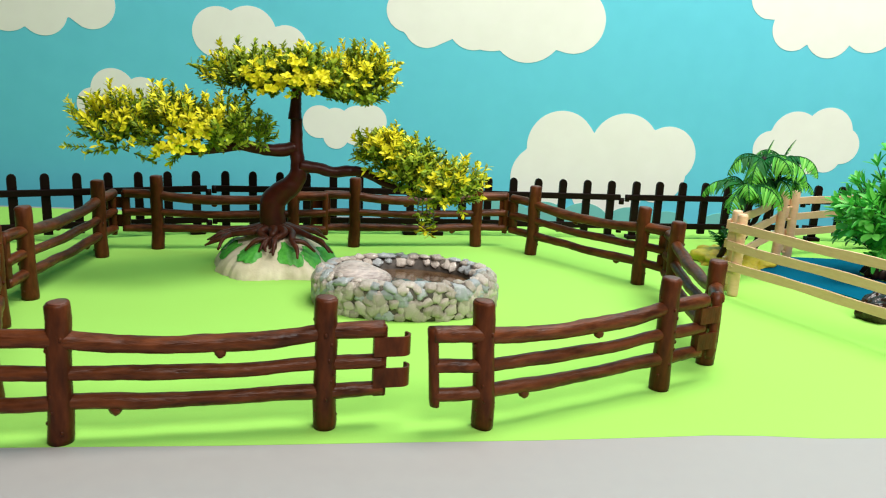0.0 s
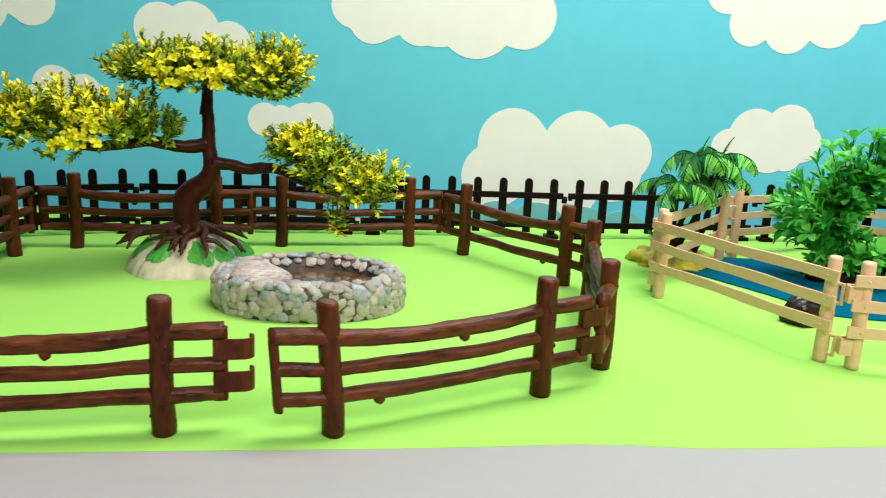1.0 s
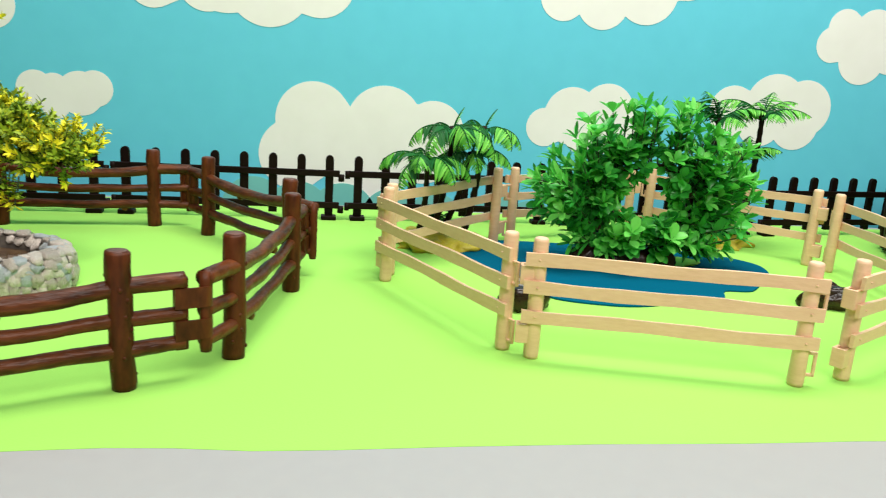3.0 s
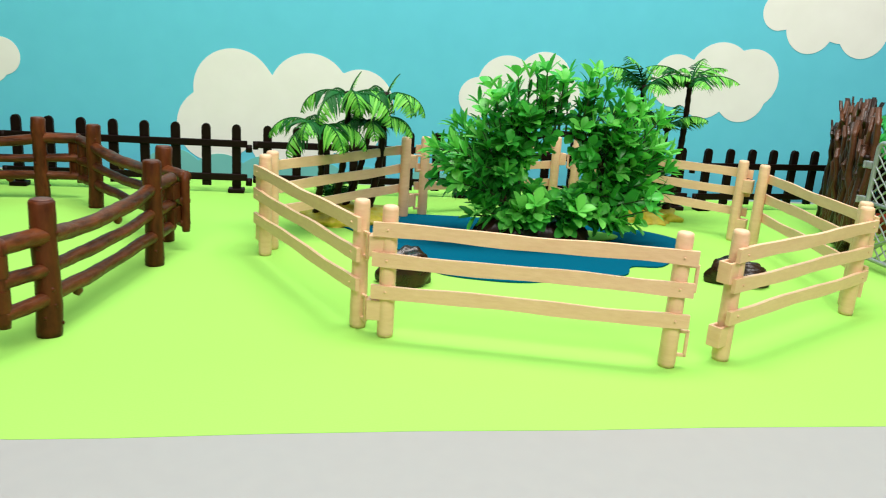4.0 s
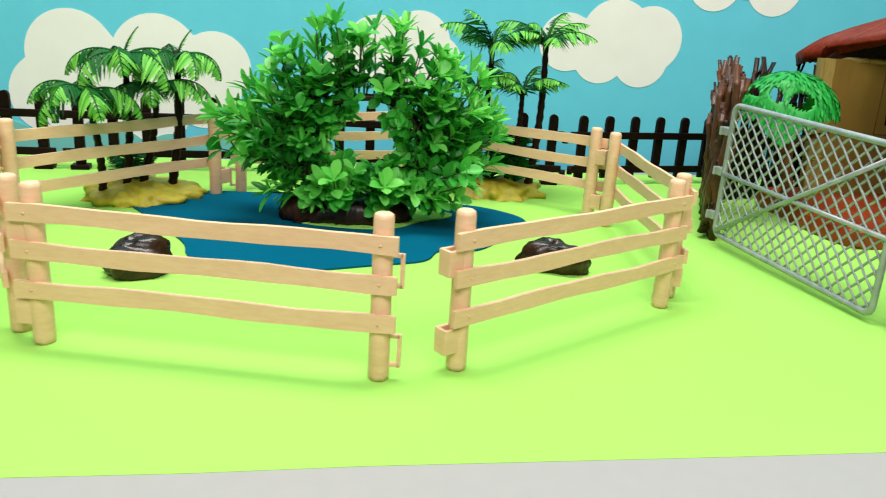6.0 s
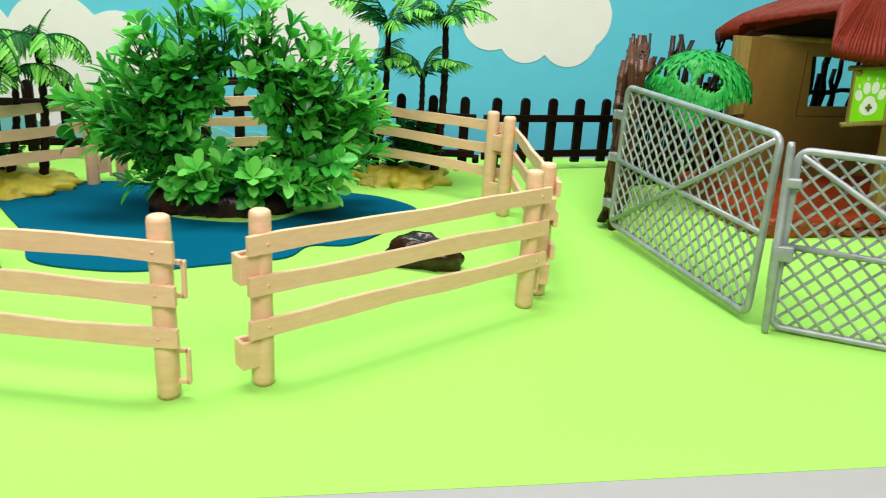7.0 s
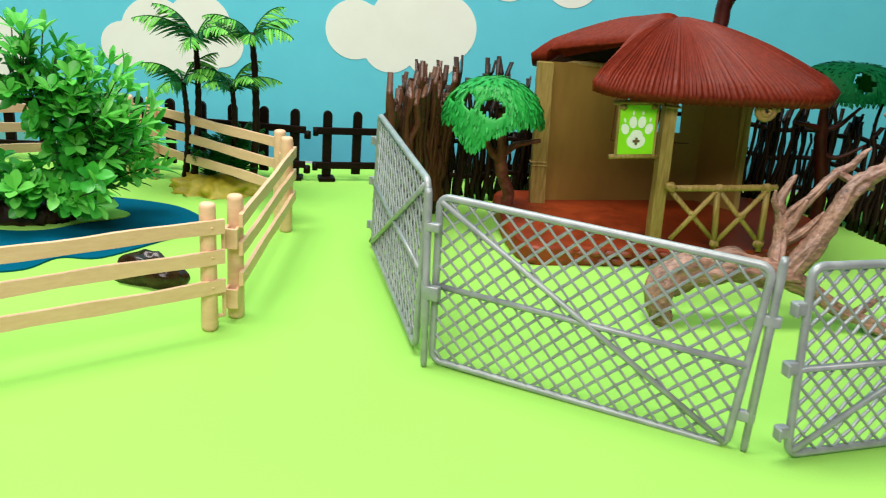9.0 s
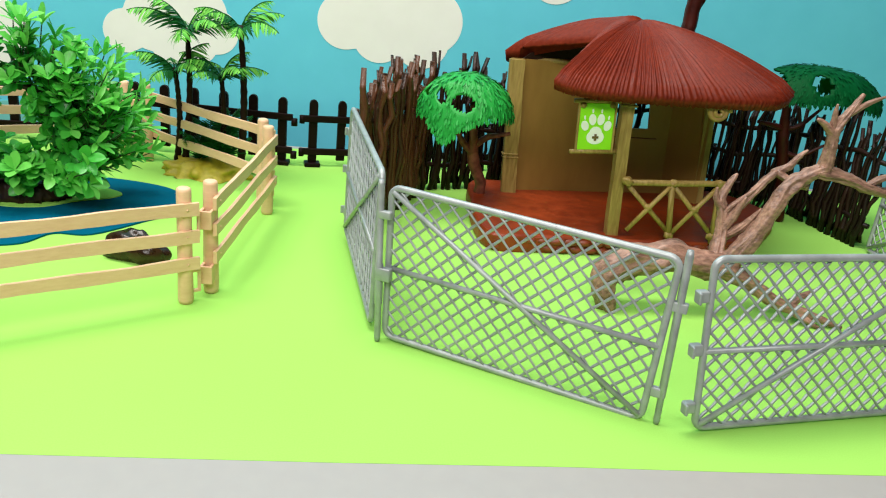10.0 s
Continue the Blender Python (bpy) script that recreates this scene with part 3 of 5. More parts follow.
# ---------------------------------------------------------------- bonsai-shaped tree
def bonsai_tree():
    root = thing("bonsai_tree", "brown toy tree with exposed roots and three yellow-green leaf pads", "tree", pose(-0.281, 1.117, 0) @ Matrix.Diagonal((1.021, 1, 0.983, 1)))
    inv = Vector((-0.276, 1.105, 0))

    def L(*ps):
        return [Vector(p) - inv for p in ps]

    # pale fluted rock base with painted grass
    def skin(a, f, lift=0.0):
        ca, sa = math.cos(a), math.sin(a)
        wob = 1 + 0.13 * noise.noise(Vector((ca * 1.7, sa * 1.7, 0.3))) + 0.05 * noise.noise(Vector((ca * 6, sa * 6, 1)))
        flute = noise.noise(Vector((ca * 11, sa * 11, f * 1.2))) * max(0.0, 1 - f * 1.5)
        r = (1 - f ** 1.5) * (1 + 0.05 * flute) + lift * 8 * (1 - f)
        z = 0.041 * (1 - (1 - f) ** 1.6) * (1 + 0.25 * noise.noise(Vector((ca * 2.4, sa * 2.4, f * 3 + 5)))) - 0.004 * max(0, -flute)
        return Vector((0.070 * wob * r * ca + 0.001, 0.070 * wob * r * sa, max(0, z) + lift))

    bm = bmesh.new()
    seg, rings = 120, 16
    grid = [[bm.verts.new(skin(2 * math.pi * i / seg, j / rings)) for i in range(seg)] for j in range(rings + 1)]
    for j in range(rings):
        for i in range(seg):
            bm.faces.new((grid[j][i], grid[j][(i + 1) % seg], grid[j + 1][(i + 1) % seg], grid[j + 1][i]))
    base = part("rock_base", bm, MAT_ROCKBASE, root, "cream resin rock base")
    for a0, f0, da, df in ((240, 0.46, 17, 0.22), (292, 0.44, 15, 0.21), (322, 0.36, 14, 0.24), (198, 0.36, 16, 0.22), (166, 0.26, 13, 0.22), (355, 0.26, 16, 0.22), (30, 0.34, 24, 0.28), (90, 0.4, 36, 0.3)):
        bm = bmesh.new()
        n, m = 22, 10
        for_rows = []
        for j in range(m + 1):
            row = []
            v = j / m * 2 - 1
            w = math.sqrt(max(0.0, 1 - v * v))
            for i in range(n + 1):
                u = (i / n * 2 - 1) * w
                k = 1 + 0.35 * noise.noise(Vector((a0 + u * 3, v * 3, 2)))
                edge = max(0.0, 1 - u * u - v * v)
                row.append(bm.verts.new(skin(math.radians(a0 + u * da * k), max(0.01, f0 + v * df * k), 0.0004 + 0.0016 * edge * (0.6 + abs(noise.noise(Vector((u * 9, v * 9, a0))))))))
            for_rows.append(row)
        for j in range(m):
            for i in range(n):
                q = (for_rows[j][i], for_rows[j][i + 1], for_rows[j + 1][i + 1], for_rows[j + 1][i])
                if len({tuple(round(c, 6) for c in x.co) for x in q}) == 4:
                    bm.faces.new(q)
        bmesh.ops.delete(bm, geom=[x for x in bm.verts if not x.link_faces], context="VERTS")
        part("grass_patch", bm, MAT_MOSS, base, "painted green grass patch")
    # trunk
    bm = bmesh.new()
    limb(bm, L((-0.279, 1.100, 0.030), (-0.2805, 1.100, 0.050), (-0.2815, 1.100, 0.068), (-0.280, 1.100, 0.0795), (-0.2715, 1.100, 0.0885), (-0.2590, 1.099, 0.0985), (-0.2520, 1.098, 0.112), (-0.2525, 1.098, 0.126), (-0.2542, 1.099, 0.142), (-0.254, 1.100, 0.160), (-0.254, 1.100, 0.176)),
         [0.0152, 0.0142, 0.0140, 0.0142, 0.0132, 0.0118, 0.0098, 0.0080, 0.0074, 0.0068, 0.0064], 6, 22, 0.09, 1)
    trunk = part("trunk", bm, MAT_BARK, root)
    bm = bmesh.new()
    limb(bm, L((-0.256, 1.100, 0.1745), (-0.255, 1.101, 0.190), (-0.254, 1.102, 0.206), (-0.250, 1.104, 0.222)), [0.0076, 0.0062, 0.0056, 0.0052], 6, 14, 0.08, 2)
    part("upper_trunk", bm, MAT_BARK, trunk)
    bm = bmesh.new()
    limb(bm, L((-0.254, 1.098, 0.143), (-0.272, 1.094, 0.1395), (-0.292, 1.088, 0.141), (-0.312, 1.078, 0.146), (-0.332, 1.068, 0.143), (-0.365, 1.056, 0.140), (-0.400, 1.045, 0.150)), [0.0080, 0.0073, 0.0064, 0.0066, 0.0060, 0.005, 0.003], 6, 12, 0.14, 3)
    part("branch", bm, MAT_BARK, trunk)
    bm = bmesh.new()
    limb(bm, L((-0.250, 1.096, 0.122), (-0.232, 1.096, 0.1205), (-0.214, 1.096, 0.1165), (-0.196, 1.096, 0.118), (-0.178, 1.094, 0.117), (-0.150, 1.090, 0.105), (-0.115, 1.085, 0.096), (-0.08, 1.08, 0.094)), [0.0078, 0.0068, 0.0062, 0.0064, 0.0056, 0.005, 0.004, 0.003], 6, 12, 0.16, 4)
    part("branch", bm, MAT_BARK, trunk)
    bm = bmesh.new()
    limb(bm, L((-0.250, 1.104, 0.219), (-0.275, 1.095, 0.216), (-0.310, 1.088, 0.222), (-0.335, 1.08, 0.226)), [0.0055, 0.006, 0.004, 0.002], 6, 10, 0.15, 6)
    part("branch", bm, MAT_BARK, trunk)
    bm = bmesh.new()
    limb(bm, L((-0.250, 1.104, 0.219), (-0.225, 1.10, 0.214), (-0.195, 1.10, 0.212), (-0.17, 1.10, 0.214)), [0.0055, 0.006, 0.004, 0.002], 6, 10, 0.15, 7)
    part("branch", bm, MAT_BARK, trunk)
    # roots spread over the base, splitting at their ends
    rng = random.Random(11)
    for k in range(13):
        a = math.radians(-200 + k * 28 + rng.uniform(-7, 7))
        d = Vector((math.cos(a), math.sin(a) * 0.8, 0))
        q = Vector((-0.003, -0.006, 0))
        ln = rng.uniform(0.058, 0.080) * (1.0 if abs(d.x) > 0.6 else 0.66)
        s = Vector((-d.y, d.x, 0)) * rng.uniform(-0.020, 0.020)
        zr = 0.026 if abs(d.x) > 0.6 else 0.030
        bm = bmesh.new()
        p = [q + d * 0.010 + Vector((0, 0, 0.048)), q + d * 0.026 + Vector((0, 0, 0.0445)), q + d * (ln * 0.65) + s + Vector((0, 0, 0.040)), q + d * (ln * 0.85) + s * 1.4 + Vector((0, 0, 0.033)), q + d * ln + s * 2.0 + Vector((0, 0, zr))]
        limb(bm, p, [0.0066, 0.0046, 0.0032, 0.0026, 0.0010], 5, 9, 0.2, k)
        s2 = Vector((-d.y, d.x, 0)) * rng.choice((-1, 1)) * 0.016
        p2 = [p[2], p[2] + d * 0.012 + s2 * 0.5 + Vector((0, 0, -0.002)), p[2] + d * 0.022 + s2 + Vector((0, 0, -0.013))]
        limb(bm, p2, [0.0034, 0.0028, 0.0012], 4, 8, 0.2, k + 40)
        part("root", bm, MAT_ROOT, trunk)
    # leaf pads: ellipsoids of twigs, longer and yellower outwards
    pads = [
        ("left", [((-0.425, 1.045, 0.163), (0.045, 0.045, 0.033), 1.0), ((-0.375, 1.045, 0.169), (0.05, 0.045, 0.040), 1.0), ((-0.325, 1.050, 0.166), (0.034, 0.04, 0.028), 1.0), ((-0.295, 1.066, 0.160), (0.018, 0.03, 0.010), 0.0)], 112, 0.42),
        ("top", [((-0.305, 1.09, 0.220), (0.05, 0.045, 0.028), 0.8), ((-0.245, 1.09, 0.226), (0.045, 0.045, 0.028), 1.1), ((-0.185, 1.10, 0.225), (0.035, 0.04, 0.03), 0.9), ((-0.280, 1.080, 0.210), (0.010, 0.02, 0.008), 0.0), ((-0.206, 1.075, 0.206), (0.014, 0.02, 0.010), 0.2), ((-0.174, 1.08, 0.206), (0.014, 0.02, 0.010), 0.2)], 150, 0.46),
        ("right", [((-0.157, 1.090, 0.142), (0.024, 0.04, 0.021), 1.0), ((-0.126, 1.085, 0.127), (0.034, 0.042, 0.026), 1.0), ((-0.086, 1.085, 0.108), (0.038, 0.042, 0.023), 0.9)], 165, 0.46),
    ]
    for name, blobs, count, share in pads:
        rng = random.Random(name)
        green, yellow = ([], []), ([], [])
        stems = bmesh.new()
        for c, r, gold in blobs:
            for k in range(count if r[0] > 0.02 else 30):
                d = rand_dir(rng)
                d.z = abs(d.z) if rng.random() < 0.75 else -abs(d.z) * 0.6
                if rng.random() < 0.35:
                    d.y = -abs(d.y) - 0.3
                d.normalize()
                core = Vector(c) - inv + Vector((d.x * r[0], d.y * r[1], d.z * r[2])) * rng.uniform(0.20, 0.92)
                core.z = max(core.z - 0.006, c[2] - 0.75 * r[2])
                out = (d * 0.75 + Vector((rng.uniform(-0.3, 0.3), rng.uniform(-0.3, 0.3), rng.uniform(0.35, 1.1)))).normalized()
                patch = noise.noise((core + inv) * 22 + Vector((3, 1, 7)))
                tip = rng.choice((0.35, 0.55, 0.8)) if rng.random() < gold * (share + 0.14 + 1.5 * patch) else 0.0
                if d.z < -0.1 or d.y > 0.55:
                    tip *= 0.35
                ln = rng.uniform(0.013, 0.025)
                add_tube(stems, [core, core + out * ln], [0.0007, 0.0004], 4, cap=False)
                n = int(ln / 0.0030)
                for i in range(n + 1):
                    f = i / n
                    p = core + out * ln * f
                    tgt = yellow if f > 1 - tip else green
                    for j in range(3):
                        side = out.cross(rand_dir(rng)).normalized()
                        leaf_arrays(tgt[0], tgt[1], p, out * rng.uniform(0.5, 0.95) + side * 0.62, out, rng.uniform(0.0064, 0.0090), rng.uniform(0.0027, 0.0035), rng.uniform(0.0, 0.25), "narrow")
        if name == "right":  # a twig that hangs below the pad
            for k in range(9):
                sprig(rng, green, yellow, stems, Vector((-0.118 + 0.004 * k % 0.02, 1.035, 0.100 - 0.003 * k)) - inv, Vector((0.1 * (k % 3 - 1), -0.4, -1)), 0.014, 0.0092, 0.0040, 0.4 if k > 4 else 0.0, "narrow", 0.0040, 6)
        # broad-leaved tufts set in front
        tufts = {"left": [(-0.366, 1.004, 0.152), (-0.352, 1.005, 0.166), (-0.345, 1.008, 0.156), (-0.336, 1.010, 0.168)],
                 "top": [(-0.292, 1.048, 0.226), (-0.275, 1.046, 0.216), (-0.258, 1.046, 0.222), (-0.262, 1.046, 0.236), (-0.238, 1.048, 0.214), (-0.226, 1.048, 0.222), (-0.243, 1.046, 0.230)],
                 "right": []}[name]
        for c in tufts:
            for k in range(7):
                d = Vector((rng.uniform(-0.8, 0.8), -1, rng.uniform(-0.3, 0.9)))
                sprig(rng, green, yellow, None, Vector(c) - inv + rand_dir(rng) * 0.010, d, 0.008, 0.0062, 0.0036, 1.0, "oval", 0.0026, 5)
        crown = part("leaf_pad", leaf_mesh("leaf_pad", *green, MAT_LEAF), MAT_LEAF, root, "olive green narrow leaves")
        part("yellow_leaves", leaf_mesh("yellow_leaves", *yellow, MAT_YELLOW), MAT_YELLOW, crown, "yellow tips of the leaf pad")
        tagged(part("twig", stems, MAT_STEM, crown), kind="stuff")


bonsai_tree()


# ---------------------------------------------------------------- stone pond
def stone_pond():
    cx, cy, a, b = -0.1328, 0.986, 0.0930, 0.064
    root = thing("stone_pond", "round toy pond walled with grey pebbles, shallow brown water inside", "pond", pose(cx, cy, 0))
    bm = bmesh.new()
    prof = [(1.0, 0.0), (1.01, 0.010), (1.0, 0.026), (0.95, 0.033), (0.86, 0.034), (0.78, 0.030), (0.74, 0.020), (0.72, 0.014), (0.0, 0.012)]
    seg = 72
    rings = []
    for f, z in prof[:-1]:
        rings.append([bm.verts.new((a * f * math.cos(2 * math.pi * i / seg), b * f * math.sin(2 * math.pi * i / seg), z)) for i in range(seg)])
    for p, q in zip(rings, rings[1:]):
        for i in range(seg):
            bm.faces.new((p[i], p[(i + 1) % seg], q[(i + 1) % seg], q[i]))
    bm.faces.new(rings[-1])
    bm.faces.new(rings[0][::-1])
    bmesh.ops.recalc_face_normals(bm, faces=bm.faces)
    part("wall", bm, MAT_MORTAR, root, "grey mortar between the stones")
    bm = bmesh.new()
    n = 40
    rings = []
    for j in range(1, 13):
        f = 0.76 * j / 12
        rings.append([bm.verts.new((a * f * math.cos(2 * math.pi * i / n), b * f * math.sin(2 * math.pi * i / n), 0.0215 + 0.0006 * noise.noise(Vector((a * f * math.cos(2 * math.pi * i / n) * 90, b * f * math.sin(2 * math.pi * i / n) * 160, 0))))) for i in range(n)])
    for p, q in zip(rings, rings[1:]):
        for i in range(n):
            bm.faces.new((p[i], q[i], q[(i + 1) % n], p[(i + 1) % n]))
    bm.faces.new(rings[0])
    part("water", bm, MAT_WATER, root, "glossy brown painted water")
    bm = bmesh.new()
    add_lump(bm, (-0.049, -0.016, 0.029), (0.032, 0.026, 0.0155), 28, 16, 0.16, 45, 3)
    part("boulder", bm, MAT_BOULDER, root, "large smooth pinkish grey stone")
    shapes = []
    for k in range(5):
        bm = bmesh.new()
        add_lump(bm, (0, 0, 0), (1, 1, 1), 9, 6, 0.55, 1.5, k * 3.7)
        shapes.append((mesh_of("stone", bm.copy(), MAT_STONE), mesh_of("stone", bm, MAT_STONEBLUE)))
    rng = random.Random(21)

    def put(ang, f, z, tilt, s):
        out = Vector((math.cos(ang) / a, math.sin(ang) / b, 0)).normalized()
        nrm = (out * math.cos(tilt) + Vector((0, 0, 1)) * math.sin(tilt)).normalized()
        q = nrm.to_track_quat("Z", "Y") @ Euler((0, 0, rng.uniform(0, 6.28))).to_quaternion()
        sz = (s * rng.uniform(0.75, 1.3), s * rng.uniform(0.75, 1.15), s * rng.uniform(0.40, 0.55))
        blue = 0.30 if z > 0.018 else 0.14
        me = rng.choice(shapes)[1 if rng.random() < blue else 0]
        part("stone", me, MAT_STONE, root, m=Matrix.LocRotScale((a * f * math.cos(ang), b * f * math.sin(ang), z), q, [0.95 * w for w in sz]))

    for z, f, tilt, n, s in ((0.0042, 0.995, 0.0, 50, 0.0062), (0.0112, 1.005, 0.0, 46, 0.0066), (0.0185, 1.002, 0.1, 50, 0.0062), (0.0255, 0.985, 0.35, 46, 0.0064), (0.0318, 0.945, 0.9, 46, 0.0062), (0.0340, 0.865, 1.5, 40, 0.0062), (0.0300, 0.785, 2.3, 36, 0.0056)):
        off = rng.random()
        for i in range(n):
            # pieces on the far outside, which nothing sees, are left to the mortar
            ang = 2 * math.pi * (i + off + rng.uniform(-0.28, 0.28)) / n
            if tilt < 0.3 and math.sin(ang) > 0.55:
                continue
            put(ang, f + rng.uniform(-0.004, 0.006), z + rng.uniform(-0.0012, 0.0012), tilt, s * rng.uniform(0.85, 1.3))


stone_pond()


# ---------------------------------------------------------------- blue pond sheet with the arched bush
BLUE = [(0.297, 1.189), (0.331, 1.120), (0.378, 1.044), (0.389, 1.009), (0.402, 0.988), (0.436, 0.975), (0.478, 0.971), (0.536, 0.988), (0.578, 1.002), (0.595, 1.031), (0.628, 1.035),
        (0.665, 1.081), (0.685, 1.106), (0.691, 1.145), (0.666, 1.179), (0.634, 1.196), (0.586, 1.206), (0.516, 1.214), (0.436, 1.222), (0.356, 1.221)]
bm = bmesh.new()
add_slab(bm, smooth_outline(BLUE, 5), 0.0004, 0.0018)
single("pond_sheet", bm, MAT_BLUE, "flat deep blue felt pond lying on the green mat", "pond", shade=False)
bm = bmesh.new()
add_slab(bm, smooth_outline([(0.462, 1.150), (0.466, 1.109), (0.520, 1.090), (0.559, 1.095), (0.585, 1.119), (0.611, 1.135), (0.618, 1.152), (0.584, 1.169), (0.517, 1.176)], 5), 0.0019, 0.0032)
single("island_sheet", bm, MAT_GREEN, "small lime green felt island on the blue pond", "mat", shade=False)


def arched_bush():
    root = thing("arched_bush", "bright green plastic bush arching over a dark wooden stump", "plant", pose(0.528, 1.118, 0.0032) @ Matrix.Diagonal((0.95, 0.95, 0.985, 1)))
    bm = bmesh.new()
    seg = 110
    rows = []
    for j, (f, z) in enumerate(((1.0, 0.0), (1.04, 0.005), (0.98, 0.014), (0.9, 0.022), (0.7, 0.027), (0.3, 0.028))):
        row = []
        for i in range(seg):
            a = 2 * math.pi * i / seg
            k = 1 + 0.16 * noise.noise(Vector((math.cos(a) * 6, math.sin(a) * 6, j * 0.9))) + 0.16 * noise.noise(Vector((math.cos(a) * 19, math.sin(a) * 19, j * 0.5)))
            row.append(bm.verts.new((0.062 * f * k * math.cos(a) - 0.015, 0.026 * f * k * math.sin(a) + 0.004, 0.80 * z * (1 + 0.2 * noise.noise(Vector((a * 2, j, 2)))))))
        rows.append(row)
    for p, q in zip(rows, rows[1:]):
        for i in range(seg):
            bm.faces.new((p[i], p[(i + 1) % seg], q[(i + 1) % seg], q[i]))
    bm.faces.new(rows[-1])
    bm.faces.new(rows[0][::-1])
    part("stump", bm, MAT_STUMP, root, "dark bark stump")
    arch = [Vector(p) for p in ((-0.040, 0, 0.022), (-0.052, 0, 0.050), (-0.053, 0, 0.082), (-0.036, -0.004, 0.107), (0.002, -0.006, 0.117), (0.038, -0.004, 0.108), (0.056, 0, 0.082), (0.056, 0, 0.050), (0.044, 0, 0.022))]
    bm = bmesh.new()
    limb(bm, arch, [0.0055, 0.005, 0.0045, 0.004, 0.0035, 0.004, 0.0045, 0.005, 0.0055], 6, 8, 0.2, 5)
    part("stem", bm, MAT_STUMP, root, "dark woody stem")
    green, light = ([], []), ([], [])
    stems = bmesh.new()
    rng = random.Random(77)
    pts = curve_pts(arch, 16)
    n = len(pts)

    def shoot(p, d, ln, slim, size=1.0, gap=0.0125):
        """A shoot with whorls of spoon-shaped leaves, slimmer towards its end."""
        d = d.normalized()
        bow = Vector((0, 0, 0.22 * ln)) + rand_dir(rng) * 0.1 * ln
        at = lambda f: p + d * ln * f + bow * f * f
        add_tube(stems, [at(0), at(0.5), at(1)], [0.0011, 0.0009, 0.0006], 5, cap=False)
        m = max(1, int(ln / gap))
        young = rng.random() < 0.3
        turn = rng.uniform(0, 3)
        for i in range(m + 1):
            f = (i + 0.6) / (m + 0.6)
            q, ax = at(f), (d * ln + bow * 2 * f).normalized()
            u = ax.cross(Vector((0.3, 1, 0.2))).normalized()
            v = ax.cross(u)
            last = i == m
            k = 5 if last else rng.choice((2, 3, 4))
            turn += 0.8
            tgt = light if (last and rng.random() < 0.5) or (young and f > 0.5) else green
            for j in range(k):
                a = turn + 2 * math.pi * j / k + rng.uniform(-0.35, 0.35)
                side = u * math.cos(a) + v * math.sin(a)
                al = ax * rng.uniform(0.55, 1.05) * (1.6 if slim and f > 0.4 else 1.0) + side * 0.8
                thin = slim and f > 0.35
                lf = size * rng.uniform(0.0160, 0.0212)
                leaf_arrays(tgt[0], tgt[1], q, al, ax + Vector((0, 0, 0.5)), lf * (1.12 if thin else 1.0), lf * (0.27 if thin else 0.58) * rng.uniform(0.85, 1.1), rng.uniform(-0.05, 0.35), "oval" if thin else "spoon")

    def stemdir(f):
        """Outward direction at a share of the arch: sideways at its feet, upright at its top."""
        a = math.radians(165 - 150 * f)
        return Vector((math.cos(a), 0, math.sin(a)))

    # outer shoots
    for k in range(58):
        f = (k + rng.uniform(0.1, 0.9)) / 58
        p = pts[int((0.06 + 0.88 * f) * (n - 1))]
        d = stemdir(f) + rand_dir(rng) * 0.32 + Vector((0, rng.uniform(-0.75, 0.55), 0.02))
        side = abs(2 * f - 1)
        shoot(p, d, rng.uniform(0.030, 0.057) + 0.022 * side, rng.random() < 0.42 + 0.50 * side, 1.0, 0.0150)
    # short broad-leaved shoots that clothe the arch
    for k in range(40):
        f = rng.uniform(0.03, 0.97)
        p = pts[int(f * (n - 1))]
        d = stemdir(f) * rng.uniform(-0.55, 1.0) + Vector((rng.uniform(-0.5, 0.5), rng.uniform(-1.1, 0.7), rng.uniform(-0.40, 0.35)))
        shoot(p, d, rng.uniform(0.010, 0.028), False, 0.82)
    # leaves drooping over the front of the stump
    for k in range(18):
        x = rng.choice((-1, 1)) * rng.uniform(0.014, 0.058)
        shoot(Vector((x, rng.uniform(-0.018, 0.0), rng.uniform(0.022, 0.032))), Vector((x * 9, rng.uniform(-1.0, -0.3), rng.uniform(-0.30, 0.2))), rng.uniform(0.008, 0.020), rng.random() < 0.3, 0.95)
    # slim shoots that reach far out to the sides
    for k in range(40):
        q = rng.choice((-1, 1))
        p = Vector((q * rng.uniform(0.048, 0.058), rng.uniform(-0.01, 0.01), rng.uniform(0.028, 0.085)))
        shoot(p, Vector((q, rng.uniform(-0.6, 0.6), rng.uniform(-0.25, 0.45))), rng.uniform(0.044, 0.080), True, 1.0, 0.0145)
    # a few short shoots that hang under the arch
    for k in range(16):
        f = rng.uniform(0.14, 0.86)
        shoot(pts[int(f * (n - 1))], Vector((0.0, rng.uniform(-0.5, 0.4), -0.3)) - stemdir(f) * 0.7, rng.uniform(0.008, 0.020), rng.random() < 0.4, 0.95)
    # rosettes crowding the front and top of the arch
    for k in range(46):
        f = rng.uniform(0.16, 0.84)
        p = pts[int(f * (n - 1))] + Vector((0, -0.008, 0.004))
        shoot(p, stemdir(f) * rng.uniform(0.2, 1.2) + Vector((0, rng.uniform(-1.0, 0.3), 0.25)), rng.uniform(0.014, 0.038), rng.random() < 0.30, 0.88)
    # sprays low over the stump and the pond
    for k in range(42):
        s = rng.choice((-1, 1))
        p = Vector((s * rng.uniform(0.030, 0.058), rng.uniform(-0.016, 0.016), rng.uniform(0.024, 0.060)))
        d = Vector((s * rng.uniform(0.2, 1.1), rng.uniform(-0.7, 0.6), rng.uniform(-0.20, 0.35)))
        shoot(p, d, rng.uniform(0.018, 0.074), rng.random() < 0.45)
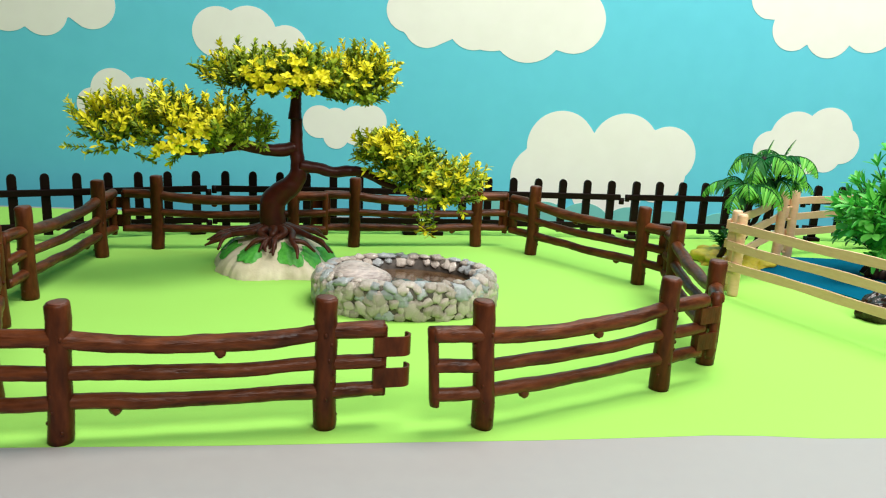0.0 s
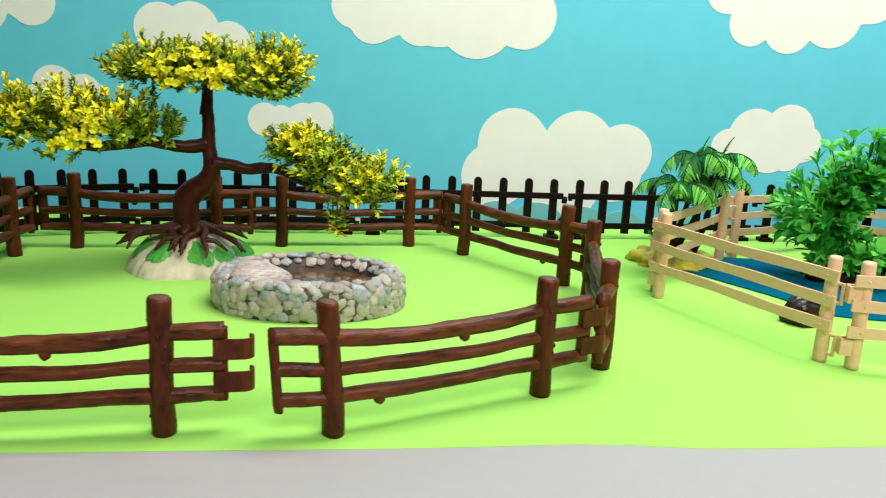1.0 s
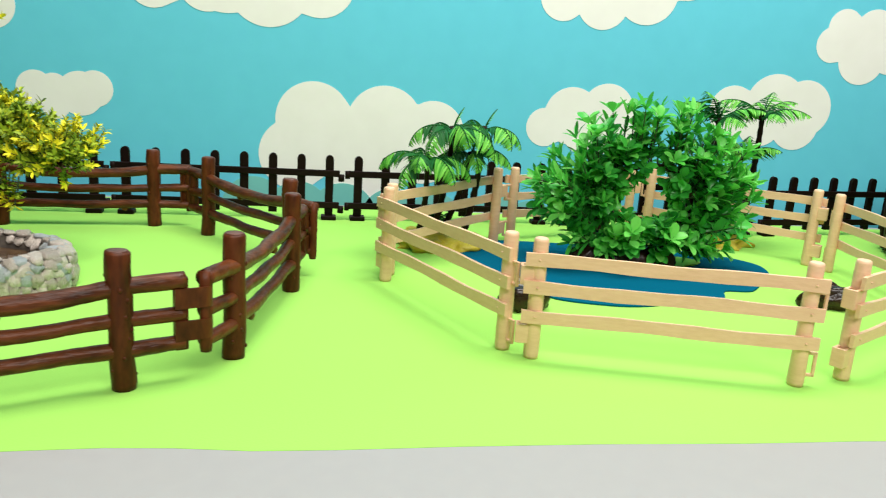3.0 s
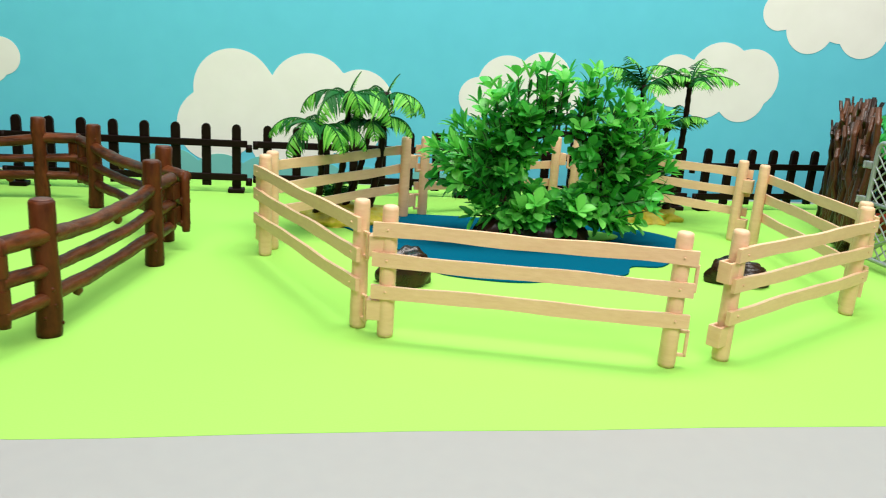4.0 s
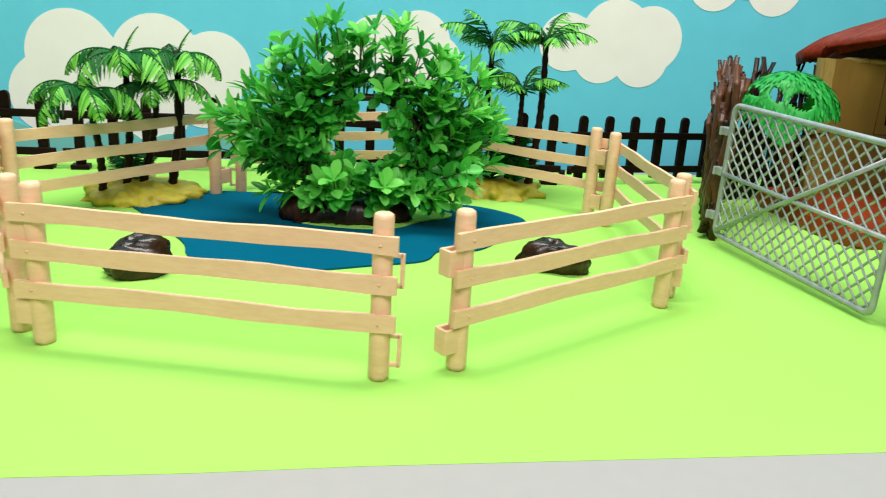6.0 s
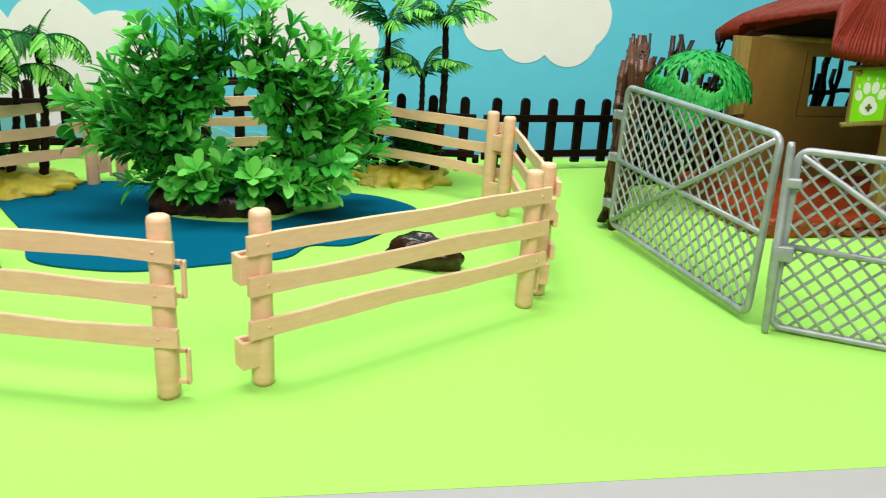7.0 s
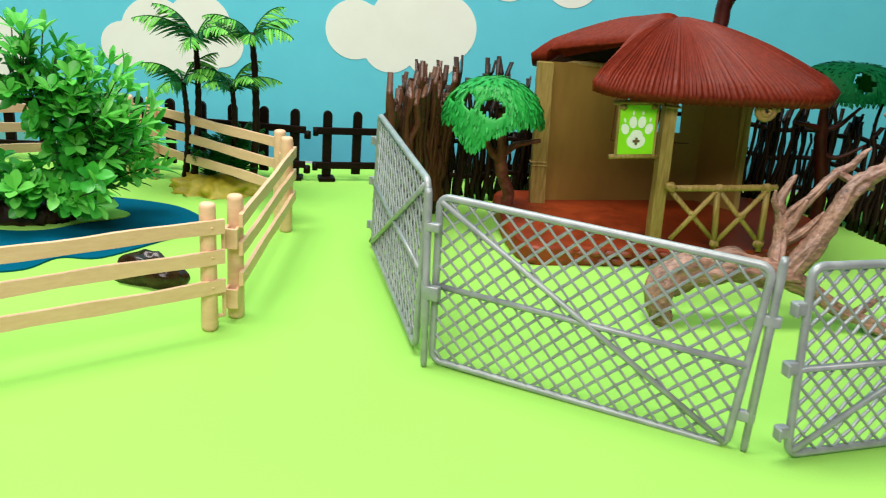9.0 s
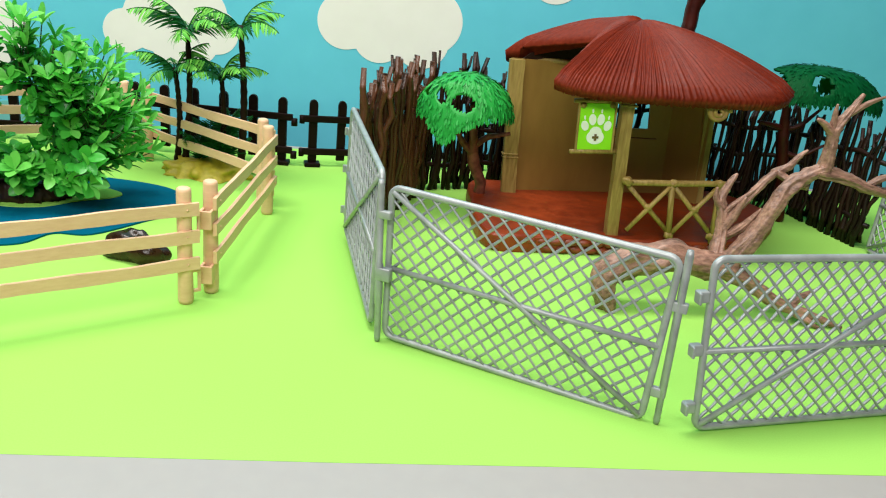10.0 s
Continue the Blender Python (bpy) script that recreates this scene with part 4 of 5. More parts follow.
    for k in range(26):
        p = Vector((rng.uniform(-0.046, 0.046), rng.uniform(-0.026, 0.006), 0.025))
        shoot(p, Vector((rng.uniform(-0.5, 0.5), rng.uniform(-1.1, 0.3), rng.uniform(0.2, 0.95))), rng.uniform(0.010, 0.028), False, 0.95)
    # keep every leaf above the sheet
    for vs in (green[0], light[0]):
        for v in vs:
            v.z = max(v.z, 0.002)
    crown = part("leaves", leaf_mesh("leaves", *green, MAT_BUSH), MAT_BUSH, root)
    part("young_leaves", leaf_mesh("young_leaves", *light, MAT_BUSHLIGHT), MAT_BUSHLIGHT, crown, "paler young leaves")
    tagged(part("twig", stems, MAT_STEM, crown), kind="stuff")


arched_bush()


# ---------------------------------------------------------------- dark rocks beside the pond
def dark_rock(x, y, r, turn, seed):
    bm = bmesh.new()
    add_lump(bm, (0, 0, r[2] * 0.62), r, 40, 24, 0.55, 42, seed, low=-0.62)
    for v in bm.verts:  # lengthwise grooves
        v.co *= 1 + 0.10 * noise.noise(v.co * 130) + 0.05 * math.sin(v.co.y * 600 + 3 * noise.noise(v.co * 60))
        v.co.z = max(v.co.z, 0)
    single("rock", bm, MAT_DARKROCK, "glossy dark brown resin rock beside the blue pond", "rock", m=pose(x, y, 0, 0, 0, turn), group="pond rocks")


dark_rock(0.3635, 0.967, (0.0212, 0.017, 0.0172), 12, 4)
dark_rock(0.684, 0.990, (0.027, 0.017, 0.0155), -18, 9)


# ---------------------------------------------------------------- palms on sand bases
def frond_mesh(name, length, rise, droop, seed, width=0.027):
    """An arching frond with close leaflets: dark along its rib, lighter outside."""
    rng = random.Random(seed)
    v, f = [], []
    n = 17
    rib = [Vector((0, 0, 0))]
    for i in range(1, n + 1):
        t = i / n
        ang = rise - droop * t ** 1.25
        rib.append(rib[-1] + Vector((math.cos(ang), 0, math.sin(ang))) * length / n)
    for i in range(2, n + 1):
        t = i / n
        d = (rib[i] - rib[i - 1]).normalized()
        up = Vector((-d.z, 0, d.x))
        w = width * min(1.0, 0.45 + 1.5 * t) * min(1.0, 0.22 + 1.5 * (1 - t)) * rng.uniform(0.9, 1.1)
        for s in (-1, 1):
            al = Vector((0, s, 0)) * 0.80 + d * rng.uniform(0.5, 0.75) - up * rng.uniform(0.2, 0.5)
            leaf_arrays(v, f, rib[i - 1], al, up + Vector((0, s * 0.4, 0)), w, length / n * 0.74, 0.34 + rng.uniform(-0.12, 0.15), "palm")
    nl = len(f)
    bm = bmesh.new()
    add_tube(bm, rib, [0.0013 * (1 - 0.6 * i / n) for i in range(n + 1)], 5)
    k = len(v)
    bm.verts.ensure_lookup_table()
    bm.verts.index_update()
    v += [q.co.copy() for q in bm.verts]
    f += [tuple(q.index + k for q in face.verts) for face in bm.faces]
    bm.free()
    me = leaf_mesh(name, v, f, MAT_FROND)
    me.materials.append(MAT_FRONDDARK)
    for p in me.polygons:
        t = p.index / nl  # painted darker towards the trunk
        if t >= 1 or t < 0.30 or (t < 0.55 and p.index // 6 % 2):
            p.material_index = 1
    return me


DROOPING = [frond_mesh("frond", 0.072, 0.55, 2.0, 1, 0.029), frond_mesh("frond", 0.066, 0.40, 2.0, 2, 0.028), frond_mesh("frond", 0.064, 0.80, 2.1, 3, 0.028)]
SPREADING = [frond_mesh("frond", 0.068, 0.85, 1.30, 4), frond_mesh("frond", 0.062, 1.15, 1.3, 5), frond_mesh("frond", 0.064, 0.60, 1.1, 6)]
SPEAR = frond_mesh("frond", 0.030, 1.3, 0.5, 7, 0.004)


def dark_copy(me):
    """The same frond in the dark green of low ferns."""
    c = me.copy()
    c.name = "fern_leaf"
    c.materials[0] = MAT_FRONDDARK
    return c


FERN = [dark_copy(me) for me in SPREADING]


def palm_clump(name, label, base_at, base_r, palms, shrubs, fronds, seed):
    rng = random.Random(seed)
    o = Vector(base_at)
    root = thing(name, label, "palm tree", pose(*base_at), group="palm clumps")
    bm = bmesh.new()
    add_lump(bm, (0, 0, 0.002), (base_r[0], base_r[1], 0.0155), 60, 20, 0.34, 85, seed, low=-0.13)
    for v in bm.verts:
        v.co.z = max(v.co.z, 0)
    part("sand_base", bm, MAT_SAND, root, "ochre sand-coloured base")
    for (bx, by), top, r, scale in palms:
        b = Vector((bx, by, 0.009)) - o
        t = Vector(top) - o
        bm = bmesh.new()
        n = 26
        pts, rr = [], []
        for i in range(n + 1):
            f = i / n
            q = b.lerp(t, f) + Vector((0.004 * math.sin(f * 3.1), 0, 0))
            pts.append(q)
            rr.append(r * (1.35 - 0.5 * f) * (1.12 if i % 2 else 0.92))
        add_tube(bm, pts, rr, 10, 0.05, seed)
        add_lump(bm, t + Vector((0, 0, 0.001)), (r * 1.7, r * 1.7, r * 1.5), 10, 6, 0.2, 100, seed)
        tr = part("trunk", bm, MAT_PALMTRUNK, root, "ringed dark brown palm trunk")
        a0 = rng.uniform(-14, 14)
        for j, spread in enumerate((4, 60, 120, 178, 222, 268, 316)):
            a = a0 + spread + rng.uniform(-12, 12)
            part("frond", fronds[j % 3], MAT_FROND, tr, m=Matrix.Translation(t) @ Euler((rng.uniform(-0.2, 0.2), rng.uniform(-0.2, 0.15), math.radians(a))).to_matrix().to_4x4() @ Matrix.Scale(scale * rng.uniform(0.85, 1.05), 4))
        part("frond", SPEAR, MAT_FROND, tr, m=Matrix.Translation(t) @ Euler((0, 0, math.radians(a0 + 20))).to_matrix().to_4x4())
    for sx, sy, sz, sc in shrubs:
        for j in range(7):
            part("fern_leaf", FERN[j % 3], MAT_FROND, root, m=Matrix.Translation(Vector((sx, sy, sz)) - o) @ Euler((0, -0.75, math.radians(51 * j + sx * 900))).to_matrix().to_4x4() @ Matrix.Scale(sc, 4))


palm_clump("palm_clump", "toy palms on a sand base behind the tan fence", (0.308, 1.196, 0), (0.054, 0.050),
           [((0.280, 1.170), (0.283, 1.128, 0.109), 0.0030, 0.92), ((0.298, 1.184), (0.312, 1.150, 0.141), 0.0031, 0.95), ((0.309, 1.196), (0.336, 1.165, 0.112), 0.0030, 0.86), ((0.338, 1.200), (0.352, 1.180, 0.140), 0.0034, 0.92)],
           [(0.300, 1.196, 0.013, 0.62)], DROOPING, 3)
palm_clump("palm_clump", "tall toy palms on a sand base near the picket fence", (0.686, 1.262, 0), (0.054, 0.038),
           [((0.646, 1.270), (0.652, 1.247, 0.119), 0.0030, 0.92), ((0.656, 1.266), (0.666, 1.247, 0.163), 0.0032, 1.0), ((0.696, 1.268), (0.703, 1.247, 0.116), 0.0030, 0.95), ((0.722, 1.262), (0.724, 1.247, 0.171), 0.0036, 0.95)],
           [(0.676, 1.262, 0.013, 0.70), (0.705, 1.258, 0.013, 0.75), (0.686, 1.268, 0.034, 0.62), (0.708, 1.270, 0.040, 0.66), (0.700, 1.262, 0.026, 0.60)], SPREADING, 8)



# ---------------------------------------------------------------- grey chain-link panels
def chain_panel(p0, p1, height, brace_up, pole, tabs, label, skew=0.0, far_skew=None, rise=0.0, lift=0.0, tilt=0.0):
    """A tube frame with a middle rail, one brace and woven wires. brace_up: the brace climbs from the first end. pole: a hinge pole past the second end. tabs: clips on the first end."""
    a = math.degrees(math.atan2(p1[1] - p0[1], p1[0] - p0[0]))
    ln = math.hypot(p1[0] - p0[0], p1[1] - p0[1])
    root = thing("chain_link_panel", label, "fence", pose(p0[0], p0[1], 0, 0, 0, a), group="chain-link panels")

    def put(name, bm, shade=True):
        for v in bm.verts:  # the panel stands a little out of square
            u = min(1.0, max(0.0, v.co.x / ln))
            v.co.x += (skew + ((skew if far_skew is None or name == "hinge_pole" else far_skew) - skew) * u) * v.co.z
            v.co.y += tilt * v.co.z
            if name != "hinge_pole":
                v.co.z += rise * u + lift * (1 - u)
        return part(name, bm, MAT_STEEL, root, shade=shade)

    z0, z1, r, c = 0.0035, height, 0.0025, 0.007
    bm = bmesh.new()
    loop = []
    for (x, z, s) in ((r, z0, 180), (ln - r, z0, 270), (ln - r, z1, 0), (r, z1, 90)):
        cx, cz = x + (c if x < ln / 2 else -c), z + (c if z < height / 2 else -c)
        for k in range(6):
            t = math.radians(s + 90 * k / 5)
            loop.append(Vector((cx + c * math.cos(t), 0, cz + c * math.sin(t))))
    n = len(loop)
    rings = []
    for i in range(n):
        d = (loop[(i + 1) % n] - loop[i - 1]).normalized()
        u = Vector((0, 1, 0))
        v = d.cross(u)
        rings.append([bm.verts.new(loop[i] + u * r * math.cos(t) + v * r * math.sin(t)) for t in (2 * math.pi * k / 10 for k in range(10))])
    for i in range(n):
        p, q = rings[i], rings[(i + 1) % n]
        for k in range(10):
            bm.faces.new((p[k], p[(k + 1) % 10], q[(k + 1) % 10], q[k]))
    bmesh.ops.recalc_face_normals(bm, faces=bm.faces)
    put("frame", bm)
    bm = bmesh.new()
    zm = (z0 + z1) / 2 - 0.003
    add_tube(bm, [(r, -0.0008, zm), (ln - r, -0.0008, zm)], 0.0021, 10)
    put("middle_rail", bm)
    bm = bmesh.new()
    e = [(r + 0.002, -0.0016, z0 + 0.003), (ln - r - 0.002, -0.0016, z1 - 0.003)] if brace_up else [(r + 0.002, -0.0016, z1 - 0.003), (ln - r - 0.002, -0.0016, z0 + 0.003)]
    add_tube(bm, e, 0.0020, 10)
    put("brace", bm)
    # woven wires in two layers, leaning either way
    step, slope = 0.0121, 1.02
    for name, s, y, thick in (("wire", 1, 0.0006, 0.00104), ("wire", -1, -0.0004, 0.00090)):
        h = z1 - z0
        run = h / slope
        k = -int(run / step) - 1
        while k * step < ln + run:
            xa = k * step
            pts = []
            for zz in (z0, z1):
                pts.append((xa + s * (zz - z0) / slope if s > 0 else xa - (zz - z0) / slope, zz))
            (xa0, za0), (xb0, zb0) = pts
            t0, t1 = 0.0, 1.0
            dx = xb0 - xa0
            for lim, sign in ((r, 1), (ln - r, -1)):
                t = (lim - xa0) / dx
                if (dx > 0) == (sign > 0):
                    t0 = max(t0, t)
                else:
                    t1 = min(t1, t)
            k += 1
            if t1 - t0 < 0.06:
                continue
            w = bmesh.new()
            P = lambda t: (xa0 + dx * t, y, za0 + (zb0 - za0) * t)
            m = max(2, int((t1 - t0) * 20))
            add_tube(w, [(P(t0 + (t1 - t0) * i / m)[0], y + 0.00035 * (1 if i % 2 else -1), P(t0 + (t1 - t0) * i / m)[2]) for i in range(m + 1)], [thick * (1.12 if i % 2 else 0.92) for i in range(m + 1)], 6)
            put(name, w)
    if pole:
        bm = bmesh.new()
        x = ln + 0.0078
        add_tube(bm, [(x, 0, 0), (x, 0, 0.003), (x, 0, 0.020), (x, 0, 0.0205), (x, 0, height), (x, 0, height + 0.004)], [0.0016, 0.0022, 0.0022, 0.0026, 0.0026, 0.0020], 10)
        put("hinge_pole", bm)
        for z in (height * 0.22, height * 0.74):
            bm = bmesh.new()
            add_box(bm, (ln + 0.0040, 0, z), (0.0095, 0.0046, 0.0070), bevel=0.001)
            put("bracket", bm, False)
    if tabs:
        for z in (height * 0.16, height * 0.50, height * 0.80):
            bm = bmesh.new()
            add_box(bm, (-0.0036, 0, z), (0.0080, 0.0056, 0.0078), bevel=0.0012)
            add_box(bm, (-0.0078, -0.002, z), (0.0020, 0.0066, 0.0078), bevel=0.0008)
            put("clip", bm, False)
    return root


chain_panel((0.858, 1.072), (0.888, 0.879), 0.123, True, False, True, "grey chain-link panel leaning from the stick fence corner", 0, lift=0.009, rise=0.003)
chain_panel((0.896, 0.871), (1.0720, 0.7775), 0.1195, False, True, False, "grey chain-link gate panel in front of the thatched hut", -0.03, 0.020, -0.0030)
chain_panel((1.0995, 0.766), (1.296, 0.806), 0.1205, True, False, True, "grey chain-link gate panel standing ajar before the driftwood", -0.085, -0.070, tilt=0.06)
chain_panel((1.461, 1.152), (1.466, 0.958), 0.118, True, False, False, "grey chain-link panel beside the dark stick fence", 0)
bm = bmesh.new()
add_tube(bm, [(0, 0, 0), (0, 0, 0.004), (0, 0, 0.03), (0, 0, 0.031), (0, 0, 0.062), (0, 0, 0.063), (0, 0, 0.122), (0, 0, 0.125)], [0.0018, 0.0024, 0.0024, 0.0030, 0.0030, 0.0024, 0.0024, 0.0018], 12)
add_box(bm, (0.004, 0, 0.055), (0.012, 0.006, 0.010), bevel=0.001)
add_box(bm, (0.004, 0, 0.100), (0.010, 0.005, 0.006), bevel=0.001)
single("hinge_post", bm, MAT_STEEL, "grey plastic hinge post joining two chain-link panels", "post", m=pose(0.8927, 0.8655, 0, 0, -3, -30))


# ---------------------------------------------------------------- stick fences
def stick_mesh(seed, mat):
    rng = random.Random(seed)
    bm = bmesh.new()
    n = 9
    pts = [(0.0065 * noise.noise(Vector((seed * 3.1, i * 0.7, 0))) , 0.004 * noise.noise(Vector((seed * 1.7, i * 0.5, 9))), i / n) for i in range(n + 1)]
    add_tube(bm, pts, [0.0033 * rng.uniform(0.8, 1.15) * (1 - 0.25 * i / n) for i in range(n + 1)], 7, 0.25, seed)
    if seed % 3 == 0:
        z = rng.uniform(0.78, 0.9)
        add_tube(bm, [(0, 0, z), (0.004, 0.001, z + 0.05), (0.006, 0.002, z + 0.13)], [0.0022, 0.0019, 0.0014], 6, 0.2, seed)
    return mesh_of("stick", bm, mat)


STICKS = [stick_mesh(k, MAT_STICK) for k in range(9)]
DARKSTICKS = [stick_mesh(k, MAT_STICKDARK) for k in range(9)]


def stick_fence(p0, p1, n, height, seed, label, shapes, girth=0.92, sparse=0.05, low=0.85):
    rng = random.Random(seed)
    root = thing("stick_fence", label, "fence", between(p0, p1), group="stick fences")
    ln = math.hypot(p1[0] - p0[0], p1[1] - p0[1])
    for layer in range(2):
        for k in range(n):
            x = -ln / 2 + ln * (k + 0.5 * layer + rng.uniform(-0.3, 0.3)) / n
            if layer and rng.random() < sparse:
                continue
            h = height * (rng.uniform(0.80, 1.06) if layer == 0 else rng.uniform(0.5, 0.98) * low)
            w = girth * rng.uniform(0.72, 1.28)
            part("stick", rng.choice(shapes), MAT_STICK, root, m=Matrix.LocRotScale((x, (layer - 0.5) * 0.0065 + rng.uniform(-0.001, 0.001), 0.0 if layer == 0 else 0.006), Euler((rng.uniform(-0.03, 0.03), rng.uniform(-0.085, 0.085), rng.uniform(0, 6.28))), (w, w, h)))
    for z in (height * 0.2, height * 0.45, height * 0.68):
        bm = bmesh.new()
        add_tube(bm, [(-ln / 2 - 0.004 + (ln + 0.008) * i / 10, 0.0004 * (-1) ** i, z + 0.0025 * math.sin(i * 1.3 + seed)) for i in range(11)], 0.0030, 8, 0.25, seed)
        part("cross_stick", bm, MAT_STICKDARK, root)


stick_fence((0.863, 1.091), (0.938, 1.254), 25, 0.163, 1, "brown woven stick fence beside the chain-link panel", STICKS, 1.08, 0.0, 1.0)
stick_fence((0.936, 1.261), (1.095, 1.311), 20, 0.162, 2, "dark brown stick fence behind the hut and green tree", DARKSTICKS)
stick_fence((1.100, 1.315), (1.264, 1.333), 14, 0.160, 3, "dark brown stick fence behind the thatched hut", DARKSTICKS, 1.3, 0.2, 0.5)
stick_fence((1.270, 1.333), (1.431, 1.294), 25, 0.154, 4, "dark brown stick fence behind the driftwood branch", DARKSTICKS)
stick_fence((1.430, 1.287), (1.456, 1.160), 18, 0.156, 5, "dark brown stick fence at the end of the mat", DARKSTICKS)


# ---------------------------------------------------------------- thatched hut
def hut():
    o = Vector((1.17, 1.16, 0))
    root = thing("hut", "open-fronted toy hut with red-brown thatched roof and rust platform", "hut", pose(1.1624, 1.1715, 0, 0, 0, 3.1) @ Matrix.Diagonal((1.008, 0.854, 0.928, 1)))

    def L(*p):
        return Vector(p) - o

    # platform with a stony edge
    out = smooth_outline([(1.008, 1.052), (1.060, 1.050), (1.120, 1.053), (1.190, 1.052), (1.258, 1.062), (1.300, 1.085), (1.345, 1.135), (1.378, 1.190), (1.372, 1.245), (1.345, 1.290), (1.270, 1.298), (1.150, 1.285), (1.050, 1.280), (1.014, 1.268), (1.004, 1.200), (0.998, 1.110)], 5)
    bm = bmesh.new()
    rows = []
    n = len(out)
    cx, cy = 1.18, 1.17
    for z, f in ((0.0, 0.992), (0.004, 1.0), (0.012, 0.998), (0.0175, 0.994), (0.0195, 0.985), (0.0200, 0.97)):
        row = []
        for i, (x, y) in enumerate(out):
            k = f * (1 + (0.006 * noise.noise(Vector((x * 60, y * 60, z * 90))) if 0 < z < 0.019 else 0))
            row.append(bm.verts.new(L(cx + (x - cx) * k, cy + (y - cy) * k, z)))
        rows.append(row)
    for p, q in zip(rows, rows[1:]):
        for i in range(n):
            bm.faces.new((p[i], p[(i + 1) % n], q[(i + 1) % n], q[i]))
    bm.faces.new(rows[-1])
    bm.faces.new(rows[0][::-1])
    bmesh.ops.recalc_face_normals(bm, faces=bm.faces)
    plat = part("platform", bm, MAT_RUST, root, "rust red platform", shade=False)
    rng = random.Random(4)
    blocks = []
    for k in range(3):
        bm = bmesh.new()
        add_lump(bm, (0, 0, 0), (0.0085, 0.0035, 0.0042), 8, 5, 0.3, 160, k * 2.2)
        blocks.append(mesh_of("edge_stone", bm, MAT_BRICK))
    for zrow in range(2):
        for k in range(20):
            x = 1.012 + 0.0142 * (k + 0.5 * zrow)
            y = 1.0512 + max(0, x - 1.19) ** 2 * 2.2
            part("edge_stone", blocks[k % 3], MAT_BRICK, plat, m=Matrix.LocRotScale(L(x, y, 0.0050 + 0.0085 * zrow), Euler((0, rng.uniform(-0.2, 0.2), rng.uniform(-0.1, 0.1))), (rng.uniform(0.8, 1.05), 1, rng.uniform(0.85, 1.05))))

    # back wall with a window slot; it leans a little
    zb, zt, lean = 0.019, 0.186, -0.055
    a, c = (1.048, 1.232), (1.256, 1.262)
    th = 0.004

    def wall_box(bm, x0, x1, z0, z1):
        def y_at(x):
            return a[1] + (c[1] - a[1]) * (x - a[0]) / (c[0] - a[0])
        vs = []
        for x in (x0, x1):
            for z in (z0, z1):
                for d in (0, th):
                    vs.append(bm.verts.new(L(x(z), y_at(x(z)) + d, z)))
        q = [(0, 4, 6, 2), (1, 3, 7, 5), (0, 2, 3, 1), (4, 5, 7, 6), (2, 6, 7, 3), (0, 1, 5, 4)]
        for f in q:
            bm.faces.new([vs[i] for i in f])

    bm = bmesh.new()
    wx0, wx1, wz0, wz1 = 1.1500, 1.224, 0.1075, 0.166
    left, right = (lambda z: a[0] + lean * (z - zb)), (lambda z: c[0] + lean * (z - zb))
    wl, wr = (lambda z: wx0 - 0.11 * (z - 0.1)), (lambda z: wx1 - 0.11 * (z - 0.1))
    for i, (x0, x1) in enumerate(((left, wl), (wl, wr), (wr, right))):
        for k, (z0, z1) in enumerate(((zb, wz0), (wz0, wz1), (wz1, zt))):
            if (i, k) != (1, 1):
                wall_box(bm, x0, x1, z0, z1)
    bmesh.ops.remove_doubles(bm, verts=bm.verts, dist=0.0002)
    bm.verts.index_update()
    twice = {}
    for f in bm.faces:
        twice.setdefault(frozenset(v.index for v in f.verts), []).append(f)
    bmesh.ops.delete(bm, geom=[f for fs in twice.values() if len(fs) > 1 for f in fs], context="FACES")
    bmesh.ops.recalc_face_normals(bm, faces=bm.faces)
    part("wall", bm, MAT_HOUSEWALL, root, "smooth brown back wall", shade=False)
    bm = bmesh.new()
    d = (c, (1.288, 1.218))
    vs = []
    for x, y in d:
        for z in (zb, zt - 0.01):
            for k in (0, th):
                vs.append(bm.verts.new(L(x + lean * (z - zb) + k * 0.4, y + k, z)))
    for f in [(0, 4, 6, 2), (1, 3, 7, 5), (0, 2, 3, 1), (4, 5, 7, 6), (2, 6, 7, 3), (0, 1, 5, 4)]:
        bm.faces.new([vs[i] for i in f])
    bmesh.ops.recalc_face_normals(bm, faces=bm.faces)
    part("wall", bm, MAT_HOUSEWALL, root, "smooth brown end wall", shade=False)
    # closing panel, coloured near black to stand in for shade under the roof
    bm = bmesh.new()
    hi = [(1.060, 0.193), (1.110, 0.214), (1.160, 0.2215), (1.215, 0.213), (1.275, 0.193)]
    ring = [(1.050, 0.183)] + hi + [(1.272, 0.183)]
    fr = [bm.verts.new(L(x, 1.234 + (x - 1.05) * 0.14, z)) for x, z in ring]
    bk = [bm.verts.new(L(x, 1.239 + (x - 1.05) * 0.14, z)) for x, z in ring]
    bm.faces.new(fr)
    bm.faces.new(bk[::-1])
    for i in range(len(ring)):
        j = (i + 1) % len(ring)
        bm.faces.new((fr[i], bk[i], bk[j], fr[j]))
    bmesh.ops.recalc_face_normals(bm, faces=bm.faces)
    part("gable", bm, MAT_PALMTRUNK, root, "gable panel coloured dark for the shade under the thatch", shade=False)
    # brown strips stand in for the shadow line in the groove round the window
    bm = bmesh.new()
    yw = 1.2475
    for x, z, x1, z1, r in ((wx0 - 0.0140, 0.0960, wx0 - 0.0148, 0.172, 0.0008), (wx0 - 0.0140, 0.0960, wx1 + 0.012, 0.0950, 0.0008)):
        add_tube(bm, [L(x, yw + 0.0008 + (x - 1.16) * 0.14, z), L(x1, yw + 0.0008 + (x1 - 1.16) * 0.14, z1)], r, 6, 0.1)
    part("window_frame", bm, MAT_TREEBARK, root, "thin brown strip drawn as the shadow line of the window groove")
